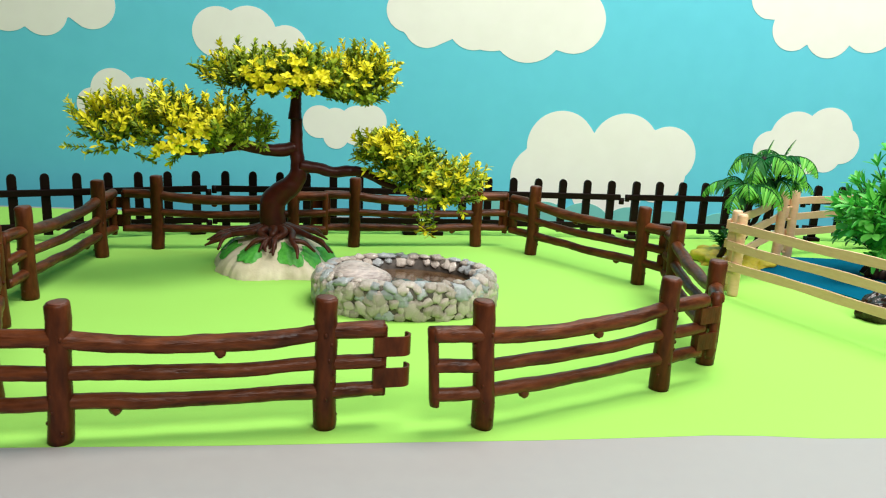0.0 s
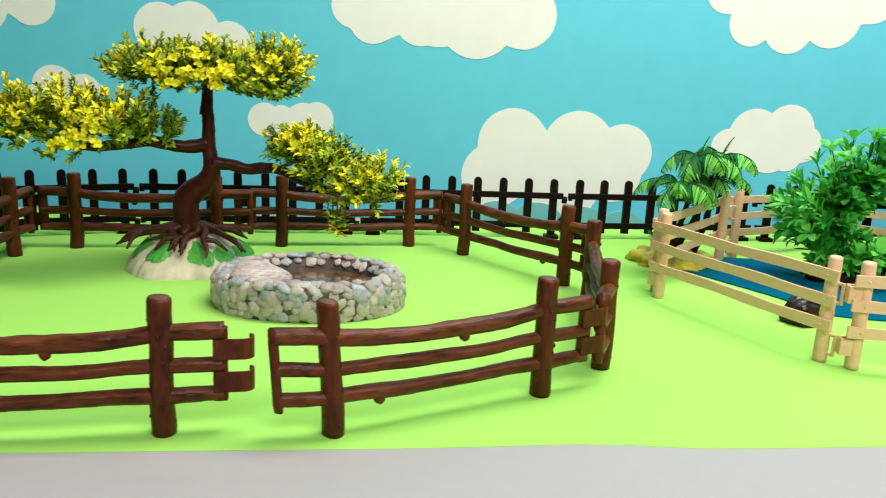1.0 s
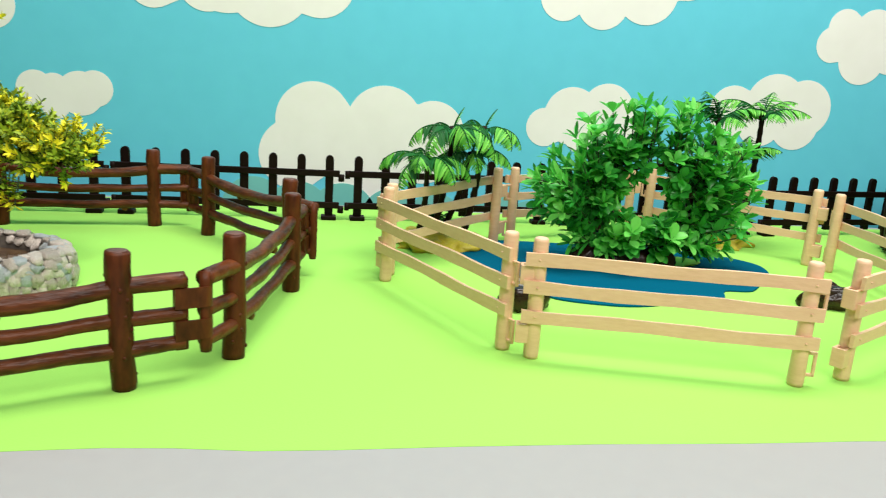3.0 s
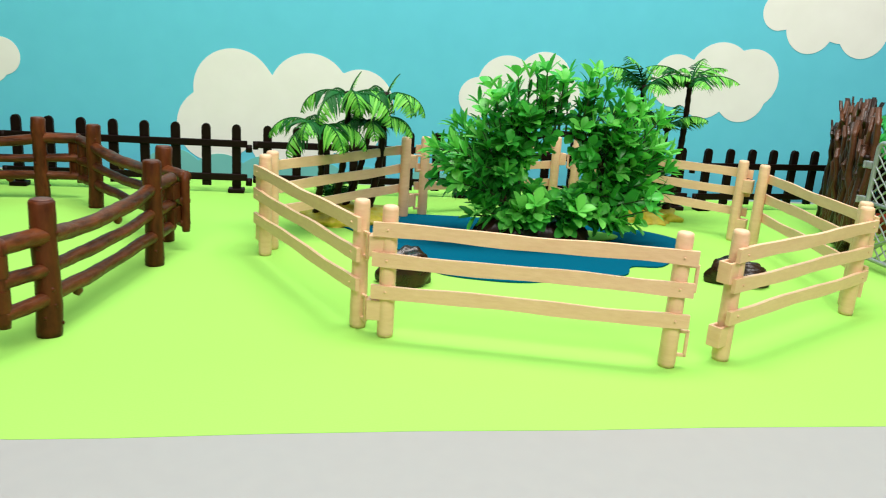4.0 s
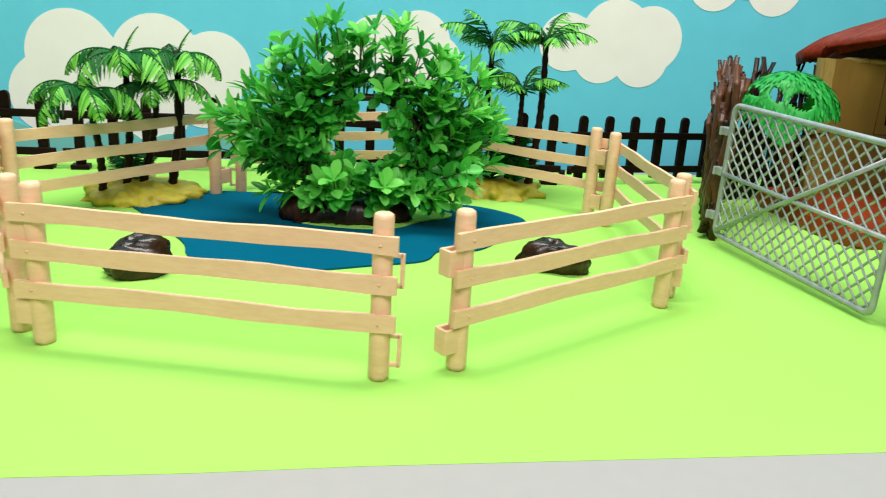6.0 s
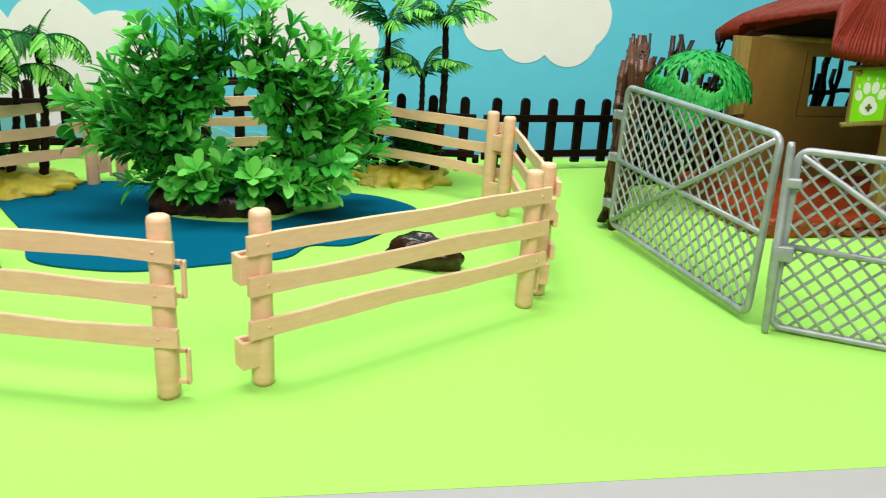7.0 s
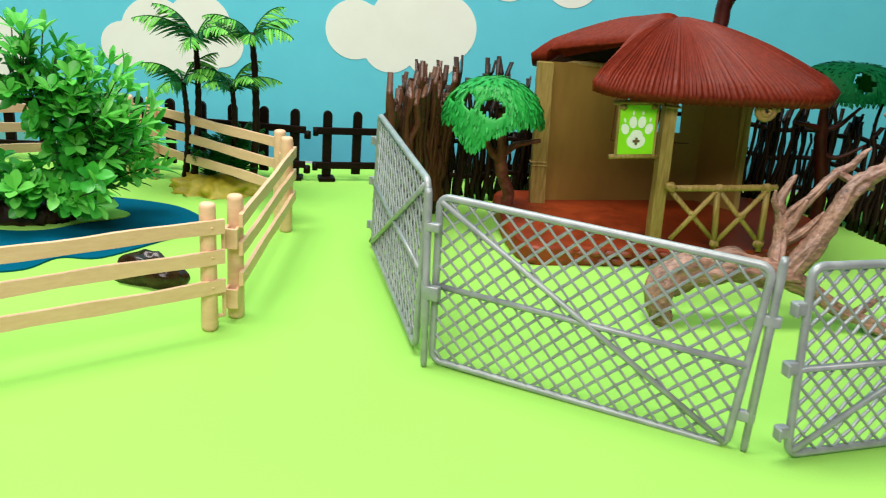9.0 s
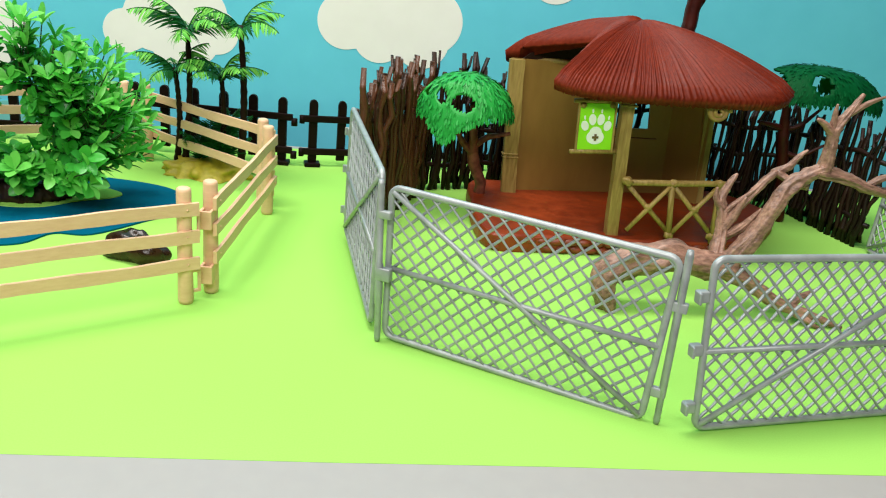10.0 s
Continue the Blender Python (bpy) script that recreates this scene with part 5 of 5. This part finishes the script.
    # posts
    def post(p, q, w, d, mat, label):
        bm = bmesh.new()
        vs = []
        m = 6
        for i in range(m + 1):
            c0 = Vector(p).lerp(Vector(q), i / m) - o
            for sx, sy in ((-1, -1), (1, -1), (1, 1), (-1, 1)):
                vs.append(bm.verts.new(c0 + Vector((sx * w * (1 + 0.05 * math.sin(i * 2.1 + sx)), sy * d, 0))))
        for i in range(m):
            for k in range(4):
                b, e = 4 * i + k, 4 * i + (k + 1) % 4
                bm.faces.new((vs[b], vs[e], vs[e + 4], vs[b + 4]))
        bm.faces.new(vs[:4][::-1])
        bm.faces.new(vs[-4:])
        bmesh.ops.bevel(bm, geom=[e for e in bm.edges if e.calc_face_angle(0) > 1.0], offset=0.0009, segments=1, affect="EDGES")
        return part("post", bm, mat, root, label, shade=False)

    post((1.053, 1.222, 0.0195), (1.043, 1.222, 0.186), 0.0085, 0.004, MAT_STRAWWOOD, "straw yellow corner post")
    post((1.137, 1.072, 0.0195), (1.129, 1.072, 0.174), 0.0060, 0.006, MAT_STRAWWOOD, "straw yellow front post")
    post((1.292, 1.228, 0.0195), (1.278, 1.224, 0.178), 0.0062, 0.005, MAT_STRAWWOOD, "straw yellow rear post")
    for x, z in ((1.1285, 0.166), (1.049, 0.070), (1.050, 0.066)):
        bm = bmesh.new()
        y = 1.072 if x > 1.1 else 1.222
        w = 0.0078 if x > 1.1 else 0.0094
        add_box(bm, L(x + (0.002 if x > 1.1 else 0), y, z), (2 * w, 0.0150 if x > 1.1 else 0.0102, 0.0022), bevel=0.0007)
        part("binding", bm, MAT_STRAWWOOD, root, shade=False)

    # lashed railing
    rail = part("railing", add_tube(bmesh.new(), [L(1.138, 1.058, 0.0845), L(1.165, 1.058, 0.0860), L(1.190, 1.058, 0.0870), L(1.220, 1.058, 0.0890), L(1.2475, 1.058, 0.0905)], 0.0034, 9, 0.12, 2), MAT_STRAWWOOD, root, "lashed straw yellow railing")
    zl = 0.030
    ends = [(1.146, 1.138, zl), (1.195, 1.187, zl - 0.004), (1.2425, 1.2385, zl - 0.003)]
    tops = [0.0850, 0.0870, 0.0900]
    for k in (1, 2):
        bm = bmesh.new()
        add_tube(bm, [L(ends[k][0] + 0.001, 1.058, 0.0195), L(ends[k][1], 1.058, tops[k])], 0.0032, 8, 0.15, k)
        part("baluster", bm, MAT_STRAWWOOD, rail)
    for k in (0, 1):
        x0, x0t, _ = ends[k]
        x1, x1t, _ = ends[k + 1]
        for p, q in (((x0 + 0.002, zl), (x1t - 0.002, tops[k + 1] - 0.004)), ((x0t + 0.004, tops[k] - 0.004), (x1 - 0.001, zl))):
            bm = bmesh.new()
            y = 1.0570 if p[1] < 0.05 else 1.0595
            add_tube(bm, [L(p[0], y, p[1]), L((p[0] + q[0]) / 2, y, (p[1] + q[1]) / 2), L(q[0], y, q[1])], 0.0026, 8, 0.15, k)
            part("cross_brace", bm, MAT_STRAWWOOD, rail)
        bm = bmesh.new()
        add_lump(bm, L((x0 + x1t) / 2, 1.058, 0.0585), (0.0046, 0.0042, 0.0036), 10, 6, 0.3, 300, k)
        part("lashing", bm, MAT_STRAWWOOD, rail)
    for x, z in ((1.140, 0.086), (1.188, 0.087), (1.238, 0.0895), (1.195, 0.0268), (1.2425, 0.0278)):
        bm = bmesh.new()
        add_lump(bm, L(x, 1.058, z), (0.0055, 0.0050, 0.0048), 12, 8, 0.5, 300, x * 40)
        part("lashing", bm, MAT_STRAWWOOD, rail)

    # thatched roof: a fan of ridged straw from the apex down to an uneven rim, open to one side
    apex = Vector((1.161, 1.172, 0.248))
    rim = [(1.036, 1.262, 0.199), (1.112, 1.168, 0.2245), (1.052, 1.072, 0.190), (1.068, 1.057, 0.187), (1.108, 1.049, 0.1855), (1.152, 1.046, 0.186), (1.205, 1.047, 0.187), (1.258, 1.052, 0.188), (1.290, 1.066, 0.190),
           (1.336, 1.15, 0.192), (1.33, 1.26, 0.192), (1.26, 1.325, 0.192), (1.15, 1.335, 0.192), (1.06, 1.310, 0.192)]
    rim = [Vector(p) for p in rim]
    m = len(rim)
    seg, rad = 896, 13
    pts = []
    for i in range(seg):
        f = i / seg * m
        k = int(f)
        t = f - k
        p, q = rim[k % m], rim[(k + 1) % m]
        if k in (0, 1):
            pts.append(p.lerp(q, t))
        else:
            p0, q1 = rim[(k - 1) % m] if k != 2 else p, rim[(k + 2) % m] if k != m - 1 else q
            pts.append(0.5 * ((2 * p) + (q - p0) * t + (2 * p0 - 5 * p + 4 * q - q1) * t * t + (3 * p - p0 - 3 * q + q1) * t ** 3))
    bm = bmesh.new()
    tops, unders = [], []
    for i, e in enumerate(pts):
        a_ = i / seg * m
        straw = noise.noise(Vector((a_ * 11, 0.0, 0))) * 0.72 + 0.7 * math.sin(a_ * 61 + 9 * noise.noise(Vector((a_ * 2.3, 3, 0)))) + 0.6 * noise.noise(Vector((a_ * 29, 8, 0)))
        jag = 0.010 * noise.noise(Vector((a_ * 13, 5, 0)))
        col, und = [], []
        for j in range(rad + 1):
            f = j / rad
            q = apex.lerp(e, f * (1 + (jag if j == rad else 0)))
            sag = -0.011 * math.sin(math.pi * f ** 0.8) * (1 if not (1.0 < a_ < 2.0) else 0.5)
            groove = 0.0019 * straw * min(1.0, max(0.0, f - 0.12) * 1.6) * (1.0 if a_ > 1.0 else 0.12) + 0.0012 * noise.noise(Vector((a_ * 3, f * 4, 7)))
            q = q + Vector((0, 0, -sag + groove))
            if j == rad:
                q.z -= 0.0045
            if j >= rad - 1 and (a_ < 0.2 or a_ > m - 0.9):
                q.z -= 0.003
            col.append(bm.verts.new(q - o))
            if j >= 3:
                under = 0.0185 if a_ < 0.16 or a_ > m - 0.9 else 0.0050 if a_ < 1.0 else 0.0125
                if j == rad:
                    under += 0.0025 + 0.002 * noise.noise(Vector((a_ * 17, 1, 1)))
                und.append(bm.verts.new(apex.lerp(e, f * (0.985 if j == rad else 1)) - Vector((0, 0, under)) - o))
        tops.append(col)
        unders.append(und)
    for i in range(seg):
        p, q = tops[i], tops[(i + 1) % seg]
        for j in range(rad):
            bm.faces.new((p[j], p[j + 1], q[j + 1], q[j]))
        u, w = unders[i], unders[(i + 1) % seg]
        for j in range(len(u) - 1):
            bm.faces.new((u[j], w[j], w[j + 1], u[j + 1]))
        bm.faces.new((p[rad], u[-1], w[-1], q[rad]))
    bmesh.ops.remove_doubles(bm, verts=[c0[0] for c0 in tops], dist=0.0005)
    bmesh.ops.recalc_face_normals(bm, faces=bm.faces)
    part("roof", bm, MAT_THATCH, root, "red-brown ridged thatch roof")
    for p, q in (((1.062, 1.240, 0.186), (1.28, 1.245, 0.184)), ((1.135, 1.076, 0.182), (1.285, 1.218, 0.184))):
        bm = bmesh.new()
        add_tube(bm, [L(*p), L(*q)], 0.0035, 8, 0.1)
        part("beam", bm, MAT_STRAWWOOD, root)
    # carved coil under the eaves
    bm = bmesh.new()
    pts, rr = [], []
    for i in range(34):
        t = i / 33
        an = t * 4.6 * math.pi
        r = 0.0112 * (1 - 0.85 * t)
        pts.append(L(1.2185 + r * math.cos(an), 1.058 - 0.004 * t, 0.169 + r * math.sin(an)))
        rr.append(0.0036 * (1 - 0.45 * t))
    add_tube(bm, pts, rr, 8)
    part("coil", bm, MAT_BRONZE, root, "bronze coiled ornament")
    return root


hut()


# ---------------------------------------------------------------- hanging sign with a paw
def ellipse_slab(bm, c, rx, rz, y0, y1, turn=0.0, n=24):
    f, b = [], []
    for k in range(n):
        t = 2 * math.pi * k / n
        x, z = rx * math.cos(t), rz * math.sin(t)
        x, z = x * math.cos(turn) - z * math.sin(turn), x * math.sin(turn) + z * math.cos(turn)
        f.append(bm.verts.new((c[0] + x, y0, c[1] + z)))
        b.append(bm.verts.new((c[0] + x, y1, c[1] + z)))
    bm.faces.new(f)
    bm.faces.new(b[::-1])
    for k in range(n):
        bm.faces.new((f[k], b[k], b[(k + 1) % n], f[(k + 1) % n]))
    bmesh.ops.recalc_face_normals(bm, faces=bm.faces)
    return bm


def paw_sign():
    root = thing("hanging_sign", "lime green sign with a white paw hanging from the hut's eaves", "sign", pose(1.0972, 1.0930, 0.1302, 0, -4, 1) @ Matrix.Diagonal((0.97, 1, 0.995, 1)))
    bm = bmesh.new()
    add_box(bm, (0, 0, 0), (0.0362, 0.0022, 0.0468), bevel=0.0005)
    board = part("board", bm, MAT_LIME, root, shade=False)
    for z, w in ((0.0255, 0.0245), (-0.0255, 0.0250)):
        bm = bmesh.new()
        add_tube(bm, [(-w, 0, z), (-w * 0.3, 0, z + 0.0003), (w, 0, z)], 0.0024, 9, 0.12, z * 90)
        part("rod", bm, MAT_STRAWWOOD, root, "straw yellow rod")
    for s in (-1, 1):
        bm = bmesh.new()
        ellipse_slab(bm, (s * 0.0150, 0.0215), 0.0030, 0.0028, -0.0024, -0.0010)
        part("corner_knot", bm, MAT_STRAWWOOD, root)
        bm = bmesh.new()
        add_box(bm, (s * 0.0190, -0.0004, 0), (0.0022, 0.0034, 0.0490), bevel=0.0006)
        part("side_strip", bm, MAT_STRAWWOOD, root, shade=False)
    # pads, toes and claws
    bm = bmesh.new()
    ellipse_slab(bm, (0.0, -0.0105), 0.0092, 0.0072, -0.0016, -0.0008)
    ellipse_slab(bm, (0.0, -0.0060), 0.0064, 0.0062, -0.0017, -0.0008)
    part("pad", bm, MAT_WHITE, board, "white paw pad", shade=False)
    for x, z, rx, rz, t in ((-0.0118, 0.0010, 0.0038, 0.0052, 0.35), (-0.0044, 0.0072, 0.0038, 0.0056, 0.1), (0.0044, 0.0072, 0.0038, 0.0056, -0.1), (0.0118, 0.0010, 0.0038, 0.0052, -0.35)):
        bm = bmesh.new()
        ellipse_slab(bm, (x, z), rx, rz, -0.0016, -0.0008, t)
        part("toe", bm, MAT_WHITE, board, "white toe print", shade=False)
        bm = bmesh.new()
        ellipse_slab(bm, (x * 1.06, z + rz + 0.0030), 0.0009, 0.0022, -0.0016, -0.0008, t * 0.4)
        part("claw", bm, MAT_WHITE, board, "white claw mark", shade=False)
    bm = bmesh.new()
    add_box(bm, (0, -0.0020, -0.0105), (0.0066, 0.0008, 0.0022))
    add_box(bm, (0, -0.0022, -0.0105), (0.0022, 0.0008, 0.0066))
    part("cross", bm, MAT_BROWNPRINT, board, "brown cross", shade=False)
    for s in (-1, 1):
        bm = bmesh.new()
        add_tube(bm, [(s * 0.012, 0, 0.026), (s * 0.012, 0.001, 0.040)], 0.0009, 6)
        part("cord", bm, MAT_STRAWWOOD, root)


paw_sign()


# ---------------------------------------------------------------- plastic trees with umbrella crowns
def umbrella_tree(name, label, base, trunk_pts, trunk_r, twigs, crown, mat, seed, bark, m):
    """A toy tree whose crown is a moulded dome: crown = middle, radii, holes (x, z, half sizes), lobes (angle, width, drop), blade length."""
    root = thing(name, label, "tree", m)
    o = Vector(base)
    rng = random.Random(seed)
    bm = bmesh.new()
    limb(bm, [Vector(p) - o for p in trunk_pts], trunk_r, 6, 11, 0.25, seed)
    trunk = part("trunk", bm, bark, root)
    for k, (p, r) in enumerate(twigs):
        bm = bmesh.new()
        limb(bm, [Vector(q) - o for q in p], [r, r * 0.8, r * 0.5] if len(p) == 3 else [r, r * 0.5], 5, 8, 0.25, seed + k)
        part("branch", bm, bark, trunk)
    if crown is None:
        return
    at, rad, holes, lobes, blade = crown
    c = Vector(at) - o

    def skin(th, f):
        """A point of the dome and how far it hangs, f from its top to its rim."""
        drop = 1.0
        for a, w, h in lobes:
            q = (math.degrees(th) - a + 180) % 360 - 180
            drop += h * math.exp(-(q / w) ** 2)
        ph = f * 1.45
        k = 1 + 0.08 * noise.noise(Vector((math.cos(th) * 1.6, math.sin(th) * 1.6, f * 1.5 + seed))) + 0.035 * noise.noise(Vector((math.cos(th) * 9, math.sin(th) * 9, f * 2 + seed)))
        z = math.cos(ph) - (drop - 1) * max(0.0, f - 0.45) / 0.55
        return c + Vector((rad[0] * k * math.sin(ph) * math.cos(th), rad[1] * k * math.sin(ph) * math.sin(th), rad[2] * z))

    def holed(p, grow=1.0):
        q = p - c
        if q.y > 0.15 * rad[1]:  # the far side is open lower down
            return any(abs(q.x - hx - 0.022) < rx * 1.9 and q.z < hz + rz for hx, hz, rx, rz in holes)
        return any(((q.x - hx) / (rx * grow)) ** 2 + ((q.z - hz) / (rz * grow)) ** 2 < 1 for hx, hz, rx, rz in holes)

    bm = bmesh.new()
    nu, nv = 84, 30
    rows = [[bm.verts.new(skin(2 * math.pi * i / nu, j / nv)) for i in range(nu)] for j in range(nv + 1)]
    for j in range(nv):
        for i in range(nu):
            vs = [rows[j][i], rows[j][(i + 1) % nu], rows[j + 1][(i + 1) % nu], rows[j + 1][i]]
            if not holed(sum((v.co for v in vs), Vector()) / 4):
                bm.faces.new(vs)
    bmesh.ops.remove_doubles(bm, verts=rows[0], dist=0.0005)
    bmesh.ops.delete(bm, geom=[v for v in bm.verts if not v.link_faces], context="VERTS")
    bmesh.ops.recalc_face_normals(bm, faces=bm.faces)
    bmesh.ops.solidify(bm, geom=bm.faces[:], thickness=0.0025)
    dome = part("crown", bm, mat, root, "moulded green leafy dome")
    # blades moulded over the dome, lying down its slope and fringing its rim
    v, f = [], []
    for k in range(int(9.0 / blade)):
        th = rng.uniform(0, 2 * math.pi)
        s = math.sqrt(rng.random())
        if k % 6 == 0:
            s = rng.uniform(0.94, 1.0)
        p, e = skin(th, s), skin(th, min(1.06, s + 0.05))
        q = skin(th + 0.04, s)
        if holed(p, 1.12) or holed(e, 1.12):
            continue
        down = (e - p).normalized()
        nrm = (q - p).cross(down).normalized()
        if nrm.dot(p - c) < 0:
            nrm = -nrm
        leaf_arrays(v, f, p + nrm * 0.0006, down + nrm * 0.05 + rand_dir(rng) * 0.25, nrm, blade * rng.uniform(0.7, 1.2), blade * 0.40, 0.06, "narrow")
    tagged(part("leaf_blade", leaf_mesh("leaf_blade", v, f, mat), mat, dome), kind="stuff")


umbrella_tree("small_tree", "toy tree with bright green domed crown standing beside the hut", (1.020, 1.205, 0.0195),
              [(1.020, 1.205, 0.0195), (1.018, 1.200, 0.035), (1.009, 1.195, 0.055), (1.004, 1.190, 0.075), (1.002, 1.185, 0.092), (0.996, 1.182, 0.130)], [0.0072, 0.0066, 0.0068, 0.0068, 0.005, 0.003],
              [([(1.004, 1.190, 0.072), (0.992, 1.185, 0.082), (0.980, 1.180, 0.100)], 0.0050), ([(1.005, 1.188, 0.080), (1.020, 1.185, 0.092), (1.044, 1.183, 0.098)], 0.0044)],
              ((0.988, 1.182, 0.116), (0.054, 0.046, 0.046), [(-0.045, 0.026, 0.0045, 0.0065), (-0.029, 0.023, 0.0060, 0.0080), (-0.006, 0.018, 0.0120, 0.0095)], [(243, 24, 0.62), (195, 18, 0.10), (345, 14, 0.12)], 0.0076), MAT_GREENCROWN, 3, MAT_TREEBARK, pose(1.0065, 1.207, 0.0182) @ Matrix.Diagonal((0.972, 1, 0.982, 1)))
umbrella_tree("wide_tree", "toy tree with wide dark green crown behind the driftwood", (1.432, 1.245, 0),
              [(1.432, 1.245, 0), (1.428, 1.243, 0.030), (1.420, 1.240, 0.065), (1.410, 1.240, 0.100), (1.405, 1.240, 0.130), (1.400, 1.24, 0.17)], [0.0100, 0.0082, 0.0075, 0.0080, 0.0062, 0.004],
              [([(1.412, 1.240, 0.092), (1.432, 1.232, 0.090), (1.458, 1.225, 0.108)], 0.0036), ([(1.408, 1.24, 0.118), (1.392, 1.236, 0.124), (1.366, 1.232, 0.128)], 0.0042), ([(1.408, 1.24, 0.12), (1.425, 1.236, 0.128), (1.446, 1.236, 0.150)], 0.0036)],
              ((1.436, 1.245, 0.158), (0.092, 0.050, 0.042), [(-0.064, 0.027, 0.0110, 0.0085), (-0.0145, 0.024, 0.0120, 0.0110)], [(325, 25, 0.28), (250, 30, 0.10), (200, 25, 0.15)], 0.0066), MAT_GREENDARK, 9, MAT_BARK, pose(1.399, 1.250, 0) @ Matrix.Diagonal((0.955, 1, 0.975, 1)))
umbrella_tree("bare_trunk", "dark brown toy trunk rising behind the thatched roof", (1.292, 1.312, 0),
              [(1.292, 1.312, 0), (1.290, 1.312, 0.08), (1.284, 1.311, 0.16), (1.279, 1.310, 0.215), (1.281, 1.310, 0.262), (1.276, 1.31, 0.33)], [0.012, 0.011, 0.010, 0.0092, 0.0088, 0.007],
              [([(1.281, 1.310, 0.246), (1.294, 1.309, 0.272), (1.312, 1.308, 0.310)], 0.0062)], None, MAT_GREENDARK, 12, MAT_BARK, pose(1.259, 1.292, 0) @ Matrix.Diagonal((0.93, 1, 0.976, 1)))


# ---------------------------------------------------------------- driftwood
def driftwood():
    o = Vector((1.18, 0.950, 0))
    root = thing("driftwood", "forked brown driftwood branch arching over the green mat", "branch", pose(1.171, 0.960, 0) @ Matrix.Diagonal((0.96, 1, 0.983, 1)))

    def B(name, parent, pts, radii, seed, n=6):
        bm = bmesh.new()
        limb(bm, [Vector(p) - o for p in pts], [r * (0.82 if name == "trunk" else 0.74) for r in radii], n, 34, 0.20, seed, 0.0, 0.34)
        return part(name, bm, MAT_DRIFT, parent)

    B("trunk", root, [(1.100, 0.936, 0.000), (1.094, 0.939, 0.014), (1.094, 0.944, 0.032), (1.116, 0.948, 0.044), (1.150, 0.950, 0.048), (1.182, 0.950, 0.045), (1.214, 0.950, 0.044)], [0.0080, 0.0115, 0.0150, 0.0168, 0.0160, 0.0140, 0.0140], 1, 8)
    leg = B("leg", root, [(1.196, 0.950, 0.044), (1.226, 0.946, 0.034), (1.255, 0.940, 0.018), (1.285, 0.934, 0.010), (1.318, 0.925, 0.002)], [0.0120, 0.0098, 0.0080, 0.0066, 0.0022], 2)
    B("twig", leg, [(1.268, 0.938, 0.014), (1.285, 0.945, 0.022), (1.304, 0.955, 0.026)], [0.0056, 0.0040, 0.0012], 3)
    B("twig", leg, [(1.270, 0.936, 0.013), (1.284, 0.928, 0.006), (1.296, 0.922, 0.001)], [0.0054, 0.0036, 0.0014], 4)
    arm = B("limb", root, [(1.205, 0.950, 0.046), (1.222, 0.950, 0.068), (1.236, 0.952, 0.096), (1.247, 0.954, 0.118), (1.262, 0.954, 0.132), (1.279, 0.954, 0.140)], [0.0128, 0.0108, 0.0100, 0.0090, 0.0084, 0.0082], 5, 8)
    B("twig", arm, [(1.276, 0.954, 0.138), (1.276, 0.954, 0.156), (1.276, 0.954, 0.174), (1.285, 0.954, 0.192), (1.292, 0.954, 0.206)], [0.0080, 0.0074, 0.0062, 0.0044, 0.0020], 6)
    B("twig", arm, [(1.284, 0.954, 0.188), (1.296, 0.953, 0.198), (1.312, 0.952, 0.206)], [0.0038, 0.0030, 0.0012], 7)
    B("twig", arm, [(1.277, 0.954, 0.166), (1.267, 0.953, 0.176), (1.256, 0.952, 0.182)], [0.0054, 0.0044, 0.0018], 8)
    B("twig", arm, [(1.274, 0.954, 0.172), (1.271, 0.953, 0.186), (1.270, 0.952, 0.196)], [0.0044, 0.0030, 0.0010], 9)
    B("twig", arm, [(1.270, 0.954, 0.137), (1.295, 0.950, 0.134), (1.315, 0.946, 0.128), (1.340, 0.944, 0.124), (1.37, 0.942, 0.13)], [0.0078, 0.0068, 0.0060, 0.0050, 0.002], 10)
    B("twig", arm, [(1.312, 0.946, 0.128), (1.330, 0.946, 0.138), (1.352, 0.946, 0.142)], [0.0046, 0.0036, 0.0014], 11)
    arm = B("limb", root, [(1.198, 0.956, 0.046), (1.203, 0.966, 0.066), (1.203, 0.972, 0.084), (1.200, 0.976, 0.100), (1.208, 0.978, 0.118), (1.212, 0.980, 0.122)], [0.0098, 0.0082, 0.0072, 0.0052, 0.0034, 0.0012], 12)
    B("twig", arm, [(1.203, 0.970, 0.078), (1.218, 0.972, 0.096), (1.234, 0.974, 0.116), (1.246, 0.976, 0.128)], [0.0064, 0.0054, 0.0050, 0.0044], 13)
    B("twig", arm, [(1.203, 0.972, 0.086), (1.214, 0.970, 0.100), (1.226, 0.968, 0.112)], [0.0044, 0.0032, 0.0012], 14)
    B("twig", arm, [(1.243, 0.976, 0.126), (1.256, 0.976, 0.134), (1.264, 0.976, 0.144), (1.270, 0.976, 0.150)], [0.0050, 0.0044, 0.0032, 0.0012], 15)
    B("twig", arm, [(1.246, 0.976, 0.128), (1.262, 0.966, 0.120), (1.268, 0.958, 0.122)], [0.0048, 0.0044, 0.0044], 16)
    B("twig", arm, [(1.203, 0.968, 0.072), (1.211, 0.966, 0.088), (1.217, 0.964, 0.106)], [0.0062, 0.0050, 0.0016], 17)
    B("twig", arm, [(1.206, 0.968, 0.066), (1.220, 0.962, 0.080), (1.231, 0.958, 0.098)], [0.0062, 0.0046, 0.0014], 18)
    B("twig", arm, [(1.201, 0.972, 0.090), (1.194, 0.974, 0.100), (1.193, 0.974, 0.110)], [0.0044, 0.0034, 0.0012], 19)


driftwood()
